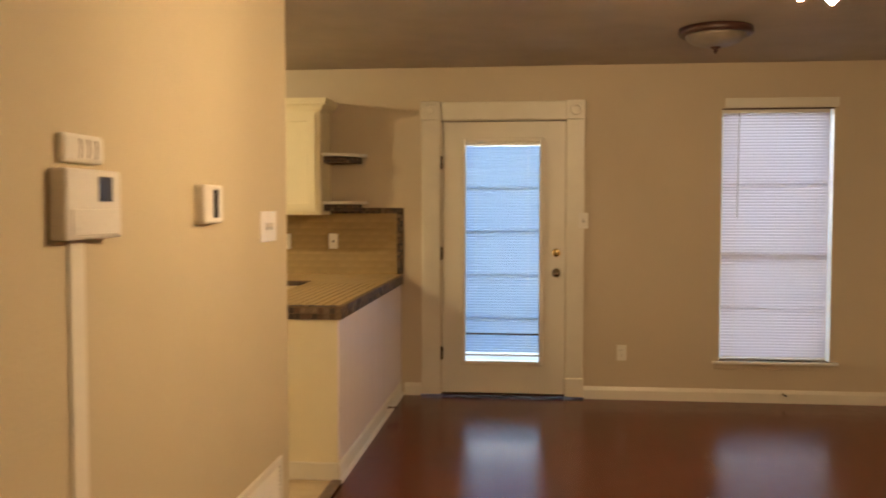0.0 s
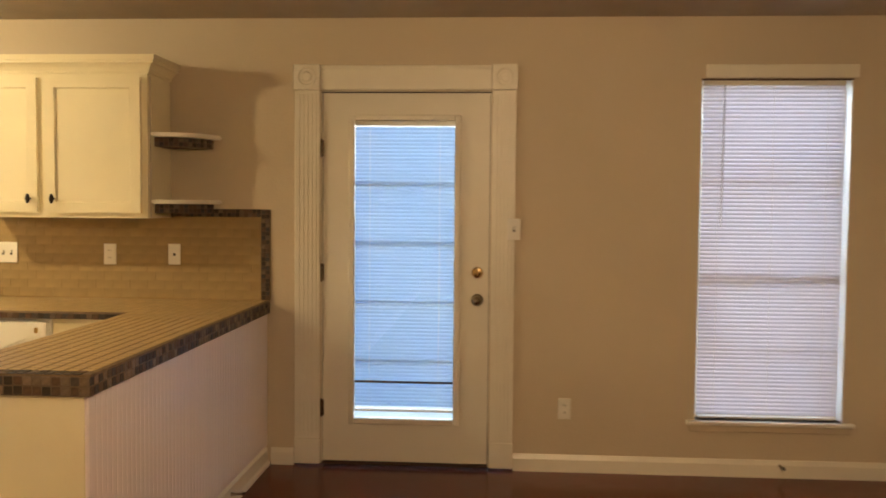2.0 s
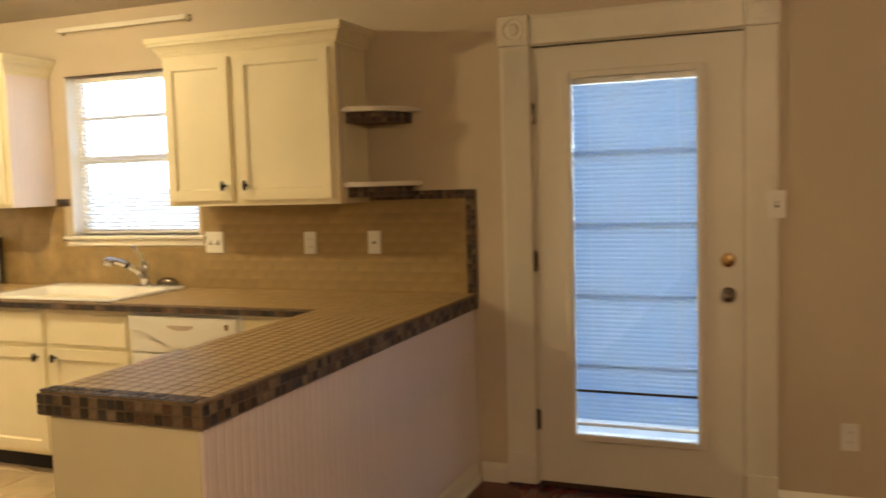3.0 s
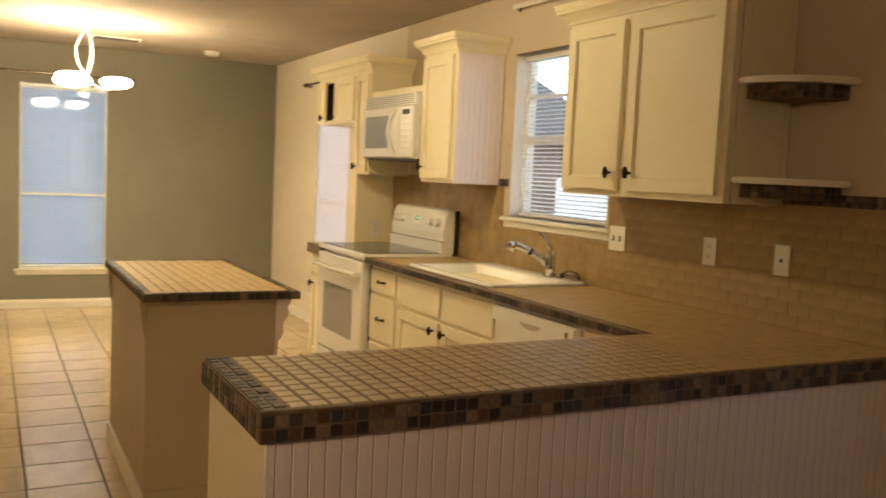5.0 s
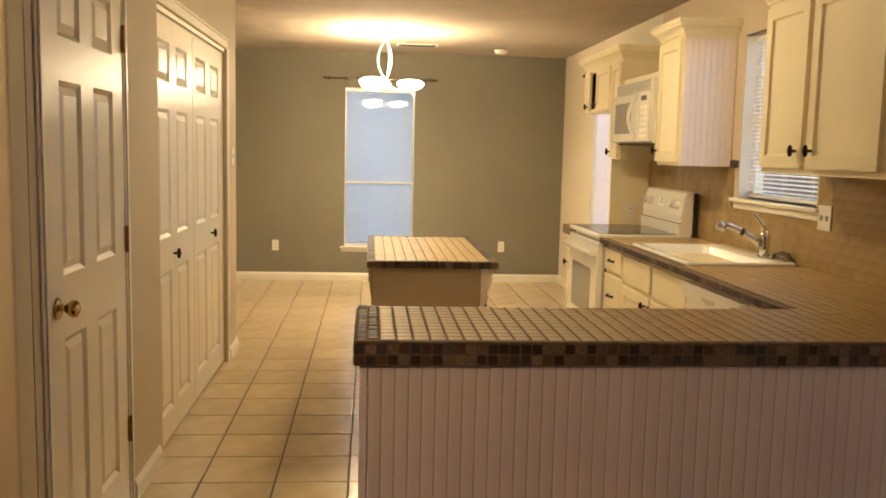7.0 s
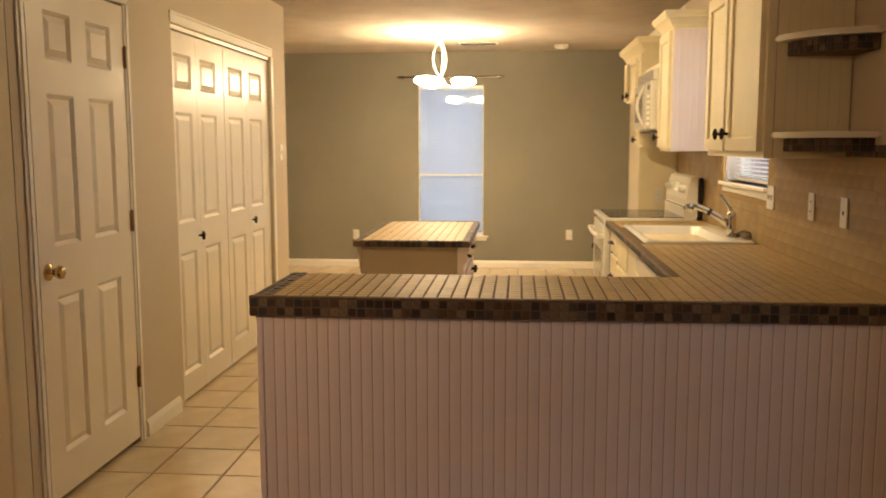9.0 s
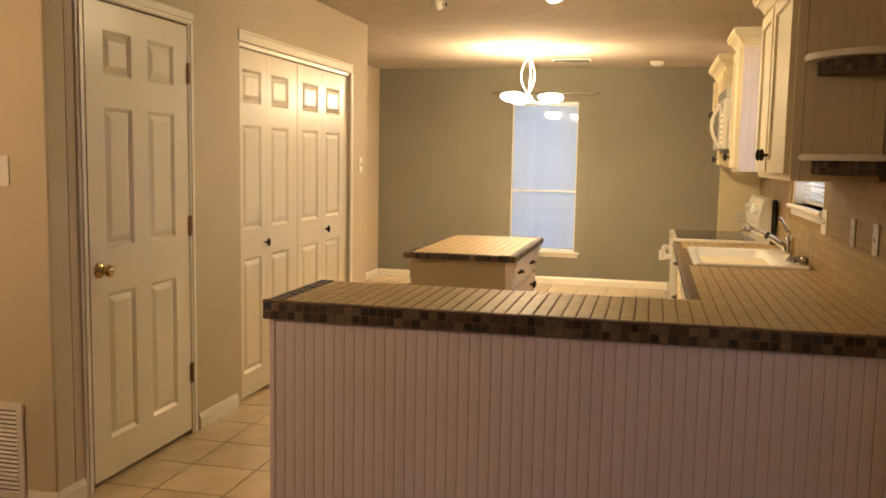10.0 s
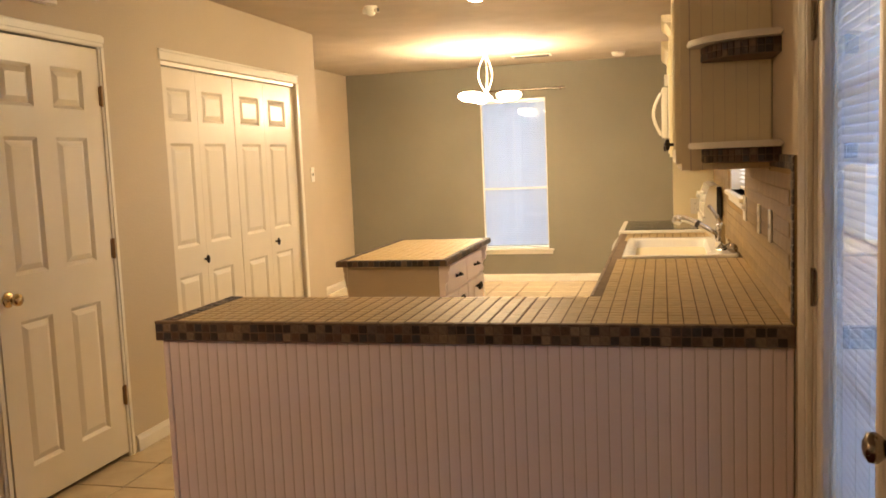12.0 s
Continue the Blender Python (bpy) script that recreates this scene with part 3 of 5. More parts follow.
part("dark_bar", box(TB, -0.505, 0.045, 0.452, 0.464, -0.018 + 0.0005, -0.0145 + 0.002), M_NICKEL, DOOR)
for z in (1.55, 1.225, 0.90, 0.575):
    part("muntin", box(TB, -0.505, 0.045, z - 0.011, z + 0.011, -0.052, -0.044, bev=0.002), M_DOOR, DOOR)
for z in (1.74, 1.06, 0.31):
    hinge(TB, -0.686, z, 0.0, M_NICKEL, DOOR)
F = axis_at(TB @ Vector((0.17, 1.07, -0.008)), (0, -1, 0))
lathe(bm := bmesh.new(), F, [(0.031, 0), (0.031, 0.008), (0.024, 0.014), (0.006, 0.016)], 24)
bx(bm, TB, 0.165, 0.175, 1.053, 1.087, 0.006, 0.022, bev=0.003)
part("deadbolt", bm, M_BRASS, DOOR, "brass deadbolt thumb turn", smooth=False)
round_knob(TB, 0.17, 0.92, -0.008, M_NICKEL, DOOR)
# black strip stands in for the dark gap over the leaf
part("weatherstrip", box(TB, DB[0] + 0.004, DB[1] - 0.004, 2.0383, 2.0415, -0.03, 0.0165), M_DARK, DOOR)
part("threshold", box(TB, DB[0] + 0.004, DB[1] - 0.004, 0.0, 0.012, -0.14, 0.02, bev=0.003), M_THRESH, DOOR)
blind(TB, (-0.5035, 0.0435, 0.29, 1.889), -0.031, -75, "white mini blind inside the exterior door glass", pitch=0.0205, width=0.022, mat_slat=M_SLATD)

# half-glazed door with a pet flap in the east wall
casing(TR, DR, 0.075, 0.09, "white painted door casing in the corner")
SIDE = thing("door_side", (XR + 0.03, 5.975, 0.01), "white half-glazed door with nine panes and a pet flap", "door", kind="structure")
lite = (5.71, 6.29, 1.02, 1.91)
part("door_leaf", leaf_with_holes(TR, DR[0] + 0.006, DR[1] - 0.006, 0.012, 2.052, -0.01, 0.04, [lite, (5.925, 6.165, 0.19, 0.545)]), M_DOOR, SIDE)
bm = bmesh.new()
for a, b, c, d in ((lite[0] - 0.03, lite[0], lite[2] - 0.03, lite[3] + 0.03), (lite[1], lite[1] + 0.03, lite[2] - 0.03, lite[3] + 0.03), (lite[0], lite[1], lite[2] - 0.03, lite[2]), (lite[0], lite[1], lite[3], lite[3] + 0.03)):
    bx(bm, TR, a, b, c, d, -0.012, 0.004, bev=0.004)
part("glazing_bead", bm, M_DOOR, SIDE)
for i in range(3):
    for j in range(3):
        a, c = lite[0] + i * 0.58 / 3, lite[2] + j * 0.89 / 3
        part("pane", box(TR, a + 0.008, a + 0.58 / 3 - 0.008, c + 0.008, c + 0.89 / 3 - 0.008, -0.03, -0.025), M_PANE, SIDE)
for i in (1, 2):
    u = lite[0] + i * 0.58 / 3
    part("muntin", box(TR, u - 0.01, u + 0.01, lite[2], lite[3], -0.035, -0.008, bev=0.003), M_DOOR, SIDE)
    v = lite[2] + i * 0.89 / 3
    part("muntin", box(TR, lite[0], lite[1], v - 0.01, v + 0.01, -0.034, -0.009, bev=0.003), M_DOOR, SIDE)
bm = bmesh.new()
for a, b, c, d in ((5.905, 5.928, 0.17, 0.565), (6.162, 6.185, 0.17, 0.565), (5.928, 6.162, 0.17, 0.193), (5.928, 6.162, 0.542, 0.565)):
    bx(bm, TR, a, b, c, d, -0.012, 0.006, bev=0.004)
part("flap_frame", bm, M_DOOR, SIDE)
part("pet_flap", box(TR, 5.93, 6.16, 0.195, 0.54, -0.03, -0.024, bev=0.003), M_SLOT, SIDE, "dark smoky pet flap")
for z in (1.82, 1.05, 0.28):
    hinge(TR, DR[1] - 0.004, z, 0.0, M_NICKEL, SIDE)
round_knob(TR, 5.59, 0.93, -0.01, M_BRASS, SIDE)
tagged(part("garage_back", box(WORLD, XR + 1.6, XR + 1.7, 4.2, 7.2, -0.1, TOP), M_GREY), "plain dark wall behind the side door", "wall", kind="structure")
tagged(part("garage_shell", box(WORLD, XR + 0.152, XR + 1.6, 4.1, 4.2, -0.1, TOP), M_GREY), "plain dark wall behind the side door", "wall", kind="structure")
tagged(part("garage_end", box(WORLD, XR + 0.152, XR + 1.6, 7.2, 7.3, -0.1, TOP), M_GREY), "plain dark wall behind the side door", "wall", kind="structure")
tagged(part("garage_ceiling", box(WORLD, XR + 0.152, XR + 1.7, 4.1, 7.3, TOP, TOP + 0.1), M_GREY), "plain ceiling behind the side door", "ceiling", kind="structure")


def panel_leaf(root, T, u0, u1, cols, rows, d, thick=0.035, v0=0.012, v1=2.025):
    """Moulded door leaf with raised panels."""
    holes = [(a, b, c, e) for a, b in cols for c, e in rows]
    part("door_leaf", leaf_with_holes(T, u0, u1, v0, v1, d, thick, holes), M_LEAF, root)
    for a, b, c, e in holes:
        bm = bmesh.new()
        g = 0.016
        lo = [T @ Vector(p) for p in ((a, c, d), (b, c, d), (b, e, d), (a, e, d))]
        mid = [T @ Vector(p) for p in ((a + g, c + g, d - 0.013), (b - g, c + g, d - 0.013), (b - g, e - g, d - 0.013), (a + g, e - g, d - 0.013))]
        L, M = [bm.verts.new(p) for p in lo], [bm.verts.new(p) for p in mid]
        for k in range(4):
            bm.faces.new((L[k], L[(k + 1) % 4], M[(k + 1) % 4], M[k]))
        raised_panel(bm, T, a + g, b - g, c + g, e - g, d - 0.013, d - 0.002, 0.026)
        part("raised_panel", bm, M_LEAF, root)


ROWS6 = [(0.19, 0.82), (1.015, 1.60), (1.73, 1.915)]
casing(TP, DP, 0.05, 0.062, "white painted casing of the pantry door", 0.007)
PANTRY = thing("door_pantry", (-1.615, YP - 0.02, 0.01), "white six-panel pantry door with a brass knob", "door", kind="structure")
panel_leaf(PANTRY, TP, DP[0] + 0.006, DP[1] - 0.012, [(-1.885, -1.67), (-1.545, -1.345)], ROWS6, 0.004, v0=0.026)
# black strips paint the shade in the gaps beside and under the leaf
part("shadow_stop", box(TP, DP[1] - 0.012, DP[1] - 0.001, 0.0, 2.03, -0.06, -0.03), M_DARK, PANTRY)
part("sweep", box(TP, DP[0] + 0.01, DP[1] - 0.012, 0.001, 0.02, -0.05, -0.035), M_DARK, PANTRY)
round_knob(TP, -1.285, 0.925, 0.004, M_BRASS, PANTRY)
for z in (1.80, 1.06, 0.32):
    hinge(TP, DP[0] + 0.004, z, 0.012, M_HINGE, PANTRY)

tr = thing("closet_trim", (-3.465, YP, 0), "white painted closet head casing with a door track", "trim", kind="structure")
bm = box(TP, -4.40, -2.555, 2.034, 2.092, 0, 0.007, bev=0.002)
bx(bm, TP, -4.41, -2.55, 2.078, 2.094, 0.0, 0.011, bev=0.003)
part("casing_head", bm, M_TRIM, tr)
part("casing_leg", box(TP, -4.405, -4.36, 0, 2.03, 0, 0.012, bev=0.003), M_TRIM, tr)
part("track", box(TP, -4.355, -2.575, 2.006, 2.030, -0.045, -0.008, bev=0.002), M_TRACK, tr, "bright metal door track")
for k, (a, b, p0, p1) in enumerate(((-2.9575, -2.578, -2.885, -2.645), (-3.411, -2.9575, -3.275, -3.02), (-3.8475, -3.416, -3.775, -3.50), (-4.352, -3.8475, -4.20, -3.92))):
    lf = thing("bifold_door", ((a + b) / 2, YP - 0.03, 0.012), "white moulded bifold closet door leaf, closed", "door", "closet bifold leaves", "structure")
    panel_leaf(lf, TP, a + 0.0006, b - 0.0006, [(p0, p1)], [(0.15, 0.82), (0.985, 1.58), (1.705, 1.89)], -0.02, 0.03, 0.015, 2.0)
    if k == 0:
        t_knob(TP, -2.925, 0.895, -0.02, lf)
    if k == 3:
        t_knob(TP, -3.915, 0.90, -0.02, lf)

# ---- kitchen: peninsula, worktops and tiles ----
ZR = 0.866
ZT, ZE = 0.90, 0.832                   # top of the tiles, foot of the edge band
PX0, PX1, PY0 = -1.515, -0.968, 4.42   # peninsula top
RY = 5.905                             # front of the sink run
TS = 0.047                             # counter tile pitch
SINK = (-3.53, -2.655, 5.985, 6.52)


def tile_mesh(name, w, d, h, material, bev=0.002):
    return alike(name, box(WORLD, -w / 2, w / 2, -d / 2, d / 2, -h, 0, bev=bev), material)


# peninsula body with beadboard
PEN = thing("peninsula_cabinet", (-1.24, 5.5, 0), "white beadboard-clad peninsula cabinet under a tiled worktop", "cabinet")
part("body", box(WORLD, -1.49, -1.0, 4.452, 6.548, 0.0, ZE - 0.002), M_CAB, PEN)
part("end_panel", box(WORLD, -1.492, -0.996, 4.438, 4.452, 0.0, ZE - 0.002, bev=0.002), M_CAB, PEN)
part("corner_post", box(WORLD, -0.998, -0.984, 4.44, 4.462, 0.1, ZE - 0.002, bev=0.003), M_BEAD, PEN)
bead = bmesh.new()
prof = [(0.0, 0.0), (0.0, 0.0100), (0.0026, 0.0117), (0.018, 0.0122), (0.0334, 0.0117), (0.036, 0.0100), (0.0362, 0.0)]
a = [bead.verts.new((d, u, 0.0)) for u, d in prof]
b = [bead.verts.new((d, u, 0.735)) for u, d in prof]
bead.faces.new(a), bead.faces.new(b)
for k in range(len(a)):
    bead.faces.new((a[k], a[(k + 1) % len(a)], b[(k + 1) % len(a)], b[k]))
bead_me = alike("bead_board", bead, M_BEAD)
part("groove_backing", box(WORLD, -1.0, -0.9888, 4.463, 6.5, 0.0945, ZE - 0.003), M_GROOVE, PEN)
y = 4.463
while y < 6.50:
    piece("bead_board", bead_me, PEN, (-0.999, y, 0.094))
    y += 0.0375
part("end_stile", box(WORLD, -0.999, -0.986, y, 6.545, 0.094, ZE - 0.002, bev=0.002), M_BEAD, PEN)
prof = [(0.0, -0.013), (0.032, -0.013), (0.03, 0.006), (0.021, 0.014), (0.018, 0.075), (0.01, 0.09), (0.0, 0.094)]
bm = bmesh.new()
a = [bm.verts.new((-0.999 + d, 4.425, v)) for d, v in prof]
b = [bm.verts.new((-0.999 + d, 6.53, v)) for d, v in prof]
bm.faces.new(a), bm.faces.new(b)
for k in range(len(a)):
    bm.faces.new((a[k], a[(k + 1) % len(a)], b[(k + 1) % len(a)], b[k]))
part("skirting", bm, M_TRIM, PEN)
part("end_skirting", box(WORLD, -1.492, -1.0, 4.422, 4.438, 0.0, 0.092, bev=0.004), M_TRIM, PEN)

# worktop: an L of grout bed, with square tiles and mosaic edging on it
TOPL = thing("worktop", (-1.24, 5.2, ZE), "L-shaped worktop of small tan tiles with a slate mosaic edge", "worktop")
bm = bmesh.new()
bx(bm, WORLD, PX0 + 0.008, PX1 - 0.007, PY0 + 0.007, 6.548, ZE, ZT - 0.0016)
for a0, a1, b0, b1 in ((-3.985, SINK[0], RY + 0.007, 6.548), (SINK[1], PX0 + 0.008, RY + 0.007, 6.548), (SINK[0], SINK[1], RY + 0.007, SINK[2]), (SINK[0], SINK[1], SINK[3], 6.548)):
    bx(bm, WORLD, a0, a1, b0, b1, ZR, ZT - 0.0016)
part("grout_bed", bm, M_CGROUT, TOPL)
ct = tile_mesh("counter_tile", TS - 0.0045, TS - 0.0045, 0.008, M_CTILE, 0.003)
far = bmesh.new()
rng = random.Random(4)
nx = 11
for j in range(44):
    for i in range(nx):
        x, yy = PX1 - 0.024 - TS * (i + 0.5), PY0 + 0.072 + TS * (j + 0.5)
        z = ZT + rng.uniform(-0.0003, 0.0003)
        if yy < 5.77:
            piece("counter_tile", ct, TOPL, (x, yy, z))
        else:
            bx(far, WORLD, x - 0.0212, x + 0.0212, yy - 0.0212, min(yy + 0.0212, 6.546), z - 0.008, z)
x = PX1 - 0.024 - TS * (nx + 0.5)
while x > -3.98:
    yy = PY0 + 0.072 + TS * 43.5
    while yy > RY + 0.03:
        if not (SINK[0] - 0.02 < x < SINK[1] + 0.02 and SINK[2] - 0.02 < yy < SINK[3] + 0.02):
            z = ZT + rng.uniform(-0.0003, 0.0003)
            bx(far, WORLD, x - 0.0212, x + 0.0212, yy - 0.0212, min(yy + 0.0212, 6.546), z - 0.008, z)
        yy -= TS
    x -= TS
part("counter_tiles", far, M_CTILE, TOPL)["kind"] = "stuff"
MP = 0.0305
bm = box(WORLD, PX1 - 0.0072, PX1 - 0.0028, PY0 + 0.003, 6.546, ZE + 0.0005, ZT - 0.006)
bx(bm, WORLD, PX0 + 0.002, PX1 - 0.0072, PY0 + 0.0028, PY0 + 0.0072, ZE + 0.0005, ZT - 0.006)
part("edge_grout", bm, M_MGROUT, TOPL)
chip_side = alike("mosaic_chip", box(WORLD, -0.0, 0.006, -0.0135, 0.0135, -0.0135, 0.0135, bev=0.002), M_MOS)
chip_tan = alike("mosaic_chip", box(WORLD, -0.0, 0.006, -0.0135, 0.0135, -0.0135, 0.0135, bev=0.002), M_MTAN)
chip_end_tan = alike("mosaic_chip", box(WORLD, -0.0135, 0.0135, -0.006, 0.0, -0.0135, 0.0135, bev=0.002), M_MTAN)
chip_end = alike("mosaic_chip", box(WORLD, -0.0135, 0.0135, -0.006, 0.0, -0.0135, 0.0135, bev=0.002), M_MOS)
chip_top = alike("mosaic_chip", box(WORLD, -0.0135, 0.0135, -0.0135, 0.0135, -0.006, 0.0, bev=0.003), M_MOS)
for r in range(2):
    z = ZE + 0.0165 + MP * r
    yy = PY0 + 0.018
    while yy < 6.53:
        tan = math.sin(yy * 97.0 + 41.0 * math.sin(yy * 23.0) + 0.6 * r) > 0.78
        piece("mosaic_chip", chip_tan if tan else chip_side, TOPL, (PX1 - 0.0065 + rng.uniform(-0.001, 0.001), yy + rng.uniform(-0.0008, 0.0008), z + rng.uniform(-0.001, 0.001)))
        yy += MP
    xx = PX1 - 0.018
    while xx > PX0 + 0.005:
        piece("mosaic_chip", chip_end_tan if math.sin(xx * 113.0 + 0.9 * r) > 0.55 else chip_end, TOPL, (xx, PY0 + 0.0065, z + rng.uniform(-0.001, 0.001)))
        xx -= MP
for r in range(2):
    xx = PX1 - 0.018
    while xx > PX0 + 0.01:
        piece("mosaic_chip", chip_top, TOPL, (xx, PY0 + 0.024 + MP * r, ZT + 0.001 + rng.uniform(-0.0015, 0.0015)))
        xx -= MP
inner = bmesh.new()
for r in range(2):
    z = ZE + 0.0165 + MP * r
    xx = PX0 - 0.02
    while r and xx > -3.98:
        bx(inner, WORLD, xx - 0.0135, xx + 0.0135, RY, RY + 0.006, ZR + 0.001, ZR + 0.026)
        xx -= MP
    yy = PY0 + 0.02
    while yy < RY:
        bx(inner, WORLD, PX0, PX0 + 0.006, yy - 0.0135, yy + 0.0135, z - 0.0135, z + 0.0135)
        yy += MP
part("inner_edge_mosaic", inner, M_MOSI, TOPL)["kind"] = "stuff"
bm = bmesh.new()
yy = PY0 + 0.002
while yy < 6.53:
    L = rng.uniform(0.07, 0.16)
    e = min(yy + L, 6.545)
    j = rng.uniform(-0.0015, 0.0015)
    bx(bm, WORLD, PX1 - 0.021 + j, PX1 + 0.0005 + j, yy, e - 0.0015, ZT - 0.008, ZT + 0.0015 + j, bev=0.004, seg=2)
    yy = e
    if e >= 6.545:
        break
part("edge_trim", bm, M_RAIL, TOPL, "worn brown bullnose along the edge")
bm = bmesh.new()
bx(bm, WORLD, -3.985, PX0 + 0.004, RY - 0.001, RY + 0.018, ZT - 0.008, ZT + 0.0015, bev=0.004)
part("inner_trim", bm, M_RAIL, TOPL)

# backsplash
SPL = thing("backsplash", (-3.0, YB, ZT), "honey-coloured tiled backsplash with a slate mosaic border", "backsplash")
bm = bmesh.new()
for a0, a1, v0, v1 in ((-5.02, -3.505, ZT, 1.40), (-3.505, -2.54, ZT, 1.125), (-2.54, -0.968, ZT, 1.40)):
    bx(bm, TB, a0, a1, v0, v1, 0.0005, 0.006)
part("grout_bed", bm, M_SGROUT, SPL)
SW, SH = 0.098, 0.0485
near_tile = alike("splash_tile", box(TB.to_3x3().to_4x4(), -SW / 2 + 0.0008, SW / 2 - 0.0008, -SH / 2 + 0.0008, SH / 2 - 0.0008, 0.0, 0.002), M_STILE)
far = bmesh.new()
for j in range(10):
    v = ZT + 0.006 + SH * (j + 0.5)
    u = -1.025 - SW / 2 - (SW / 2 if j % 2 else 0)
    k = 0
    while u > -5.0:
        blocked = (-3.56 < u < -2.49 and v > 1.10) or (v + SH / 2 > 1.40) or (u > -1.53 and v + SH / 2 > 1.362)
        if not blocked:
            if u > -2.5:
                piece("splash_tile", near_tile, SPL, TB @ Vector((u, v, 0.006)))
            else:
                bx(far, TB, u - SW / 2 + 0.001, u + SW / 2 - 0.001, v - SH / 2 + 0.001, v + SH / 2 - 0.001, 0.006, 0.008)
        u -= SW
part("splash_tiles", far, M_STILE, SPL)["kind"] = "stuff"
bm = box(TB, -1.02, -0.9695, ZT + 0.002, 1.402, 0.006, 0.0075)
bx(bm, TB, -1.53, -1.021, 1.362, 1.402, 0.006, 0.0075)
part("border_bed", bm, M_MGROUT, SPL)
chip_b = alike("border_chip", box(TB.to_3x3().to_4x4(), -0.0105, 0.0105, -0.0105, 0.0105, 0, 0.004, bev=0.0015), M_MOS)
for r in range(2):
    v = ZT + 0.016
    while v < 1.395:
        piece("border_chip", chip_b, SPL, TB @ Vector((-0.9825 - 0.0235 * r, v, 0.0075)))
        v += 0.0235
for r in range(2):
    u = -1.033
    while u > -1.53:
        piece("border_chip", chip_b, SPL, TB @ Vector((u, 1.391 - 0.0215 * r, 0.0075)))
        u -= 0.0235

for u0, u1 in ((-3.553, -3.45), (-2.56, -2.52)):
    part("border_bed", box(TB, u0, u1, 1.362, 1.402, 0.006, 0.0075), M_MGROUT, SPL)
    for r in range(2):
        u = u0 + 0.012
        while u < u1 - 0.008:
            piece("border_chip", chip_b, SPL, TB @ Vector((u, 1.391 - 0.0215 * r, 0.0075)))
            u += 0.0235


# ---- wall cabinets ----
def shaker(root, T, u0, u1, v0, v1, d, rail=0.052, m=None, name="cabinet_door"):
    """A framed door with a flat recessed panel and a small step round it."""
    m = m or M_CAB
    bm = leaf_with_holes(T, u0, u1, v0, v1, d + 0.02, 0.02, [(u0 + rail, u1 - rail, v0 + rail, v1 - rail)])
    raised_panel(bm, T, u0 + rail, u1 - rail, v0 + rail, v1 - rail, d + 0.014, d + 0.009, 0.007)
    bx(bm, T, u0 + rail - 0.004, u1 - rail + 0.004, v0 + rail - 0.004, v1 - rail + 0.004, d + 0.004, d + 0.0085)
    return part(name, bm, m, root)


def crown(root, T, u0, u1, back, front, v, left=True, right=True, h=0.1, out=0.062):
    """Stepped crown moulding round a cabinet's top; its foot at v."""
    steps = ((0.0, 0.003), (0.012, 0.003), (0.013, 0.013), (0.024, 0.014), (0.028, 0.018), (0.04, 0.024), (0.052, 0.035), (0.058, 0.044), (0.059, 0.052), (0.074, 0.053), (0.075, 0.06), (h, out))
    rings = []
    bm = bmesh.new()
    for dv, do in steps:
        l, r = (do if left else 0), (do if right else 0)
        rings.append([bm.verts.new(T @ Vector(p)) for p in ((u0 - l, v + dv, back), (u0 - l, v + dv, front + do), (u1 + r, v + dv, front + do), (u1 + r, v + dv, back))])
    for s, t in zip(rings, rings[1:]):
        for k in range(4):
            bm.faces.new((s[k], s[(k + 1) % 4], t[(k + 1) % 4], t[k]))
    bm.faces.new(rings[0]), bm.faces.new(rings[-1])
    return part("crown", bm, M_CAB, root)


def carcass(root, T, u0, u1, v0, v1, d, m=None):
    """An open-fronted box with a face frame."""
    bm = bmesh.new()
    bx(bm, T, u0, u0 + 0.018, v0, v1, 0.002, d)
    bx(bm, T, u1 - 0.018, u1, v0, v1, 0.002, d)
    bx(bm, T, u0 + 0.018, u1 - 0.018, v0, v0 + 0.018, 0.002, d)
    bx(bm, T, u0 + 0.018, u1 - 0.018, v1 - 0.018, v1, 0.002, d)
    part("carcass", bm, m or M_CAB, root)
    # thin lining added to keep the open inside dark
    bm = box(T, u0 + 0.018, u1 - 0.018, v0 + 0.018, v1 - 0.018, 0.003, 0.012)
    for a0, a1, b0, b1 in ((u0 + 0.018, u0 + 0.02, v0 + 0.018, v1 - 0.018), (u1 - 0.02, u1 - 0.018, v0 + 0.018, v1 - 0.018), (u0 + 0.02, u1 - 0.02, v0 + 0.018, v0 + 0.02), (u0 + 0.02, u1 - 0.02, v1 - 0.02, v1 - 0.018)):
        bx(bm, T, a0, a1, b0, b1, 0.012, d - 0.002)
    part("lining", bm, M_INSIDE, root, "added near-black lining that shades the cabinet inside")


FD = 0.308                             # depth of wall cabinets
def face_frame(root, T, u0, u1, v0, v1, holes, d):
    part("face_frame", leaf_with_holes(T, u0, u1, v0, v1, d + 0.018, 0.018, holes), M_CAB, root)


C1 = thing("wall_cabinet", (-2.015, YB - 0.15, 1.35), "cream two-door wall cabinet with crown moulding above the worktop", "cabinet", "kitchen wall cabinets")
carcass(C1, TB, -2.505, -1.53, 1.352, 2.09, FD - 0.018)
face_frame(C1, TB, -2.505, -1.53, 1.352, 2.09, [(-2.47, -2.13, 1.4, 2.05), (-2.05, -1.58, 1.4, 2.05)], FD - 0.018)
for a0, a1, k in ((-2.49, -2.112, -2.15), (-2.068, -1.562, -2.022)):
    dd = shaker(C1, TB, a0, a1, 1.378, 2.075, FD)
    t_knob(TB, k, 1.45, FD + 0.02, dd)
crown(C1, TB, -2.505, -1.53, 0.002, FD, 2.085)
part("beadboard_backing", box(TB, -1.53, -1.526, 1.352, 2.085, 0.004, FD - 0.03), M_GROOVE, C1)
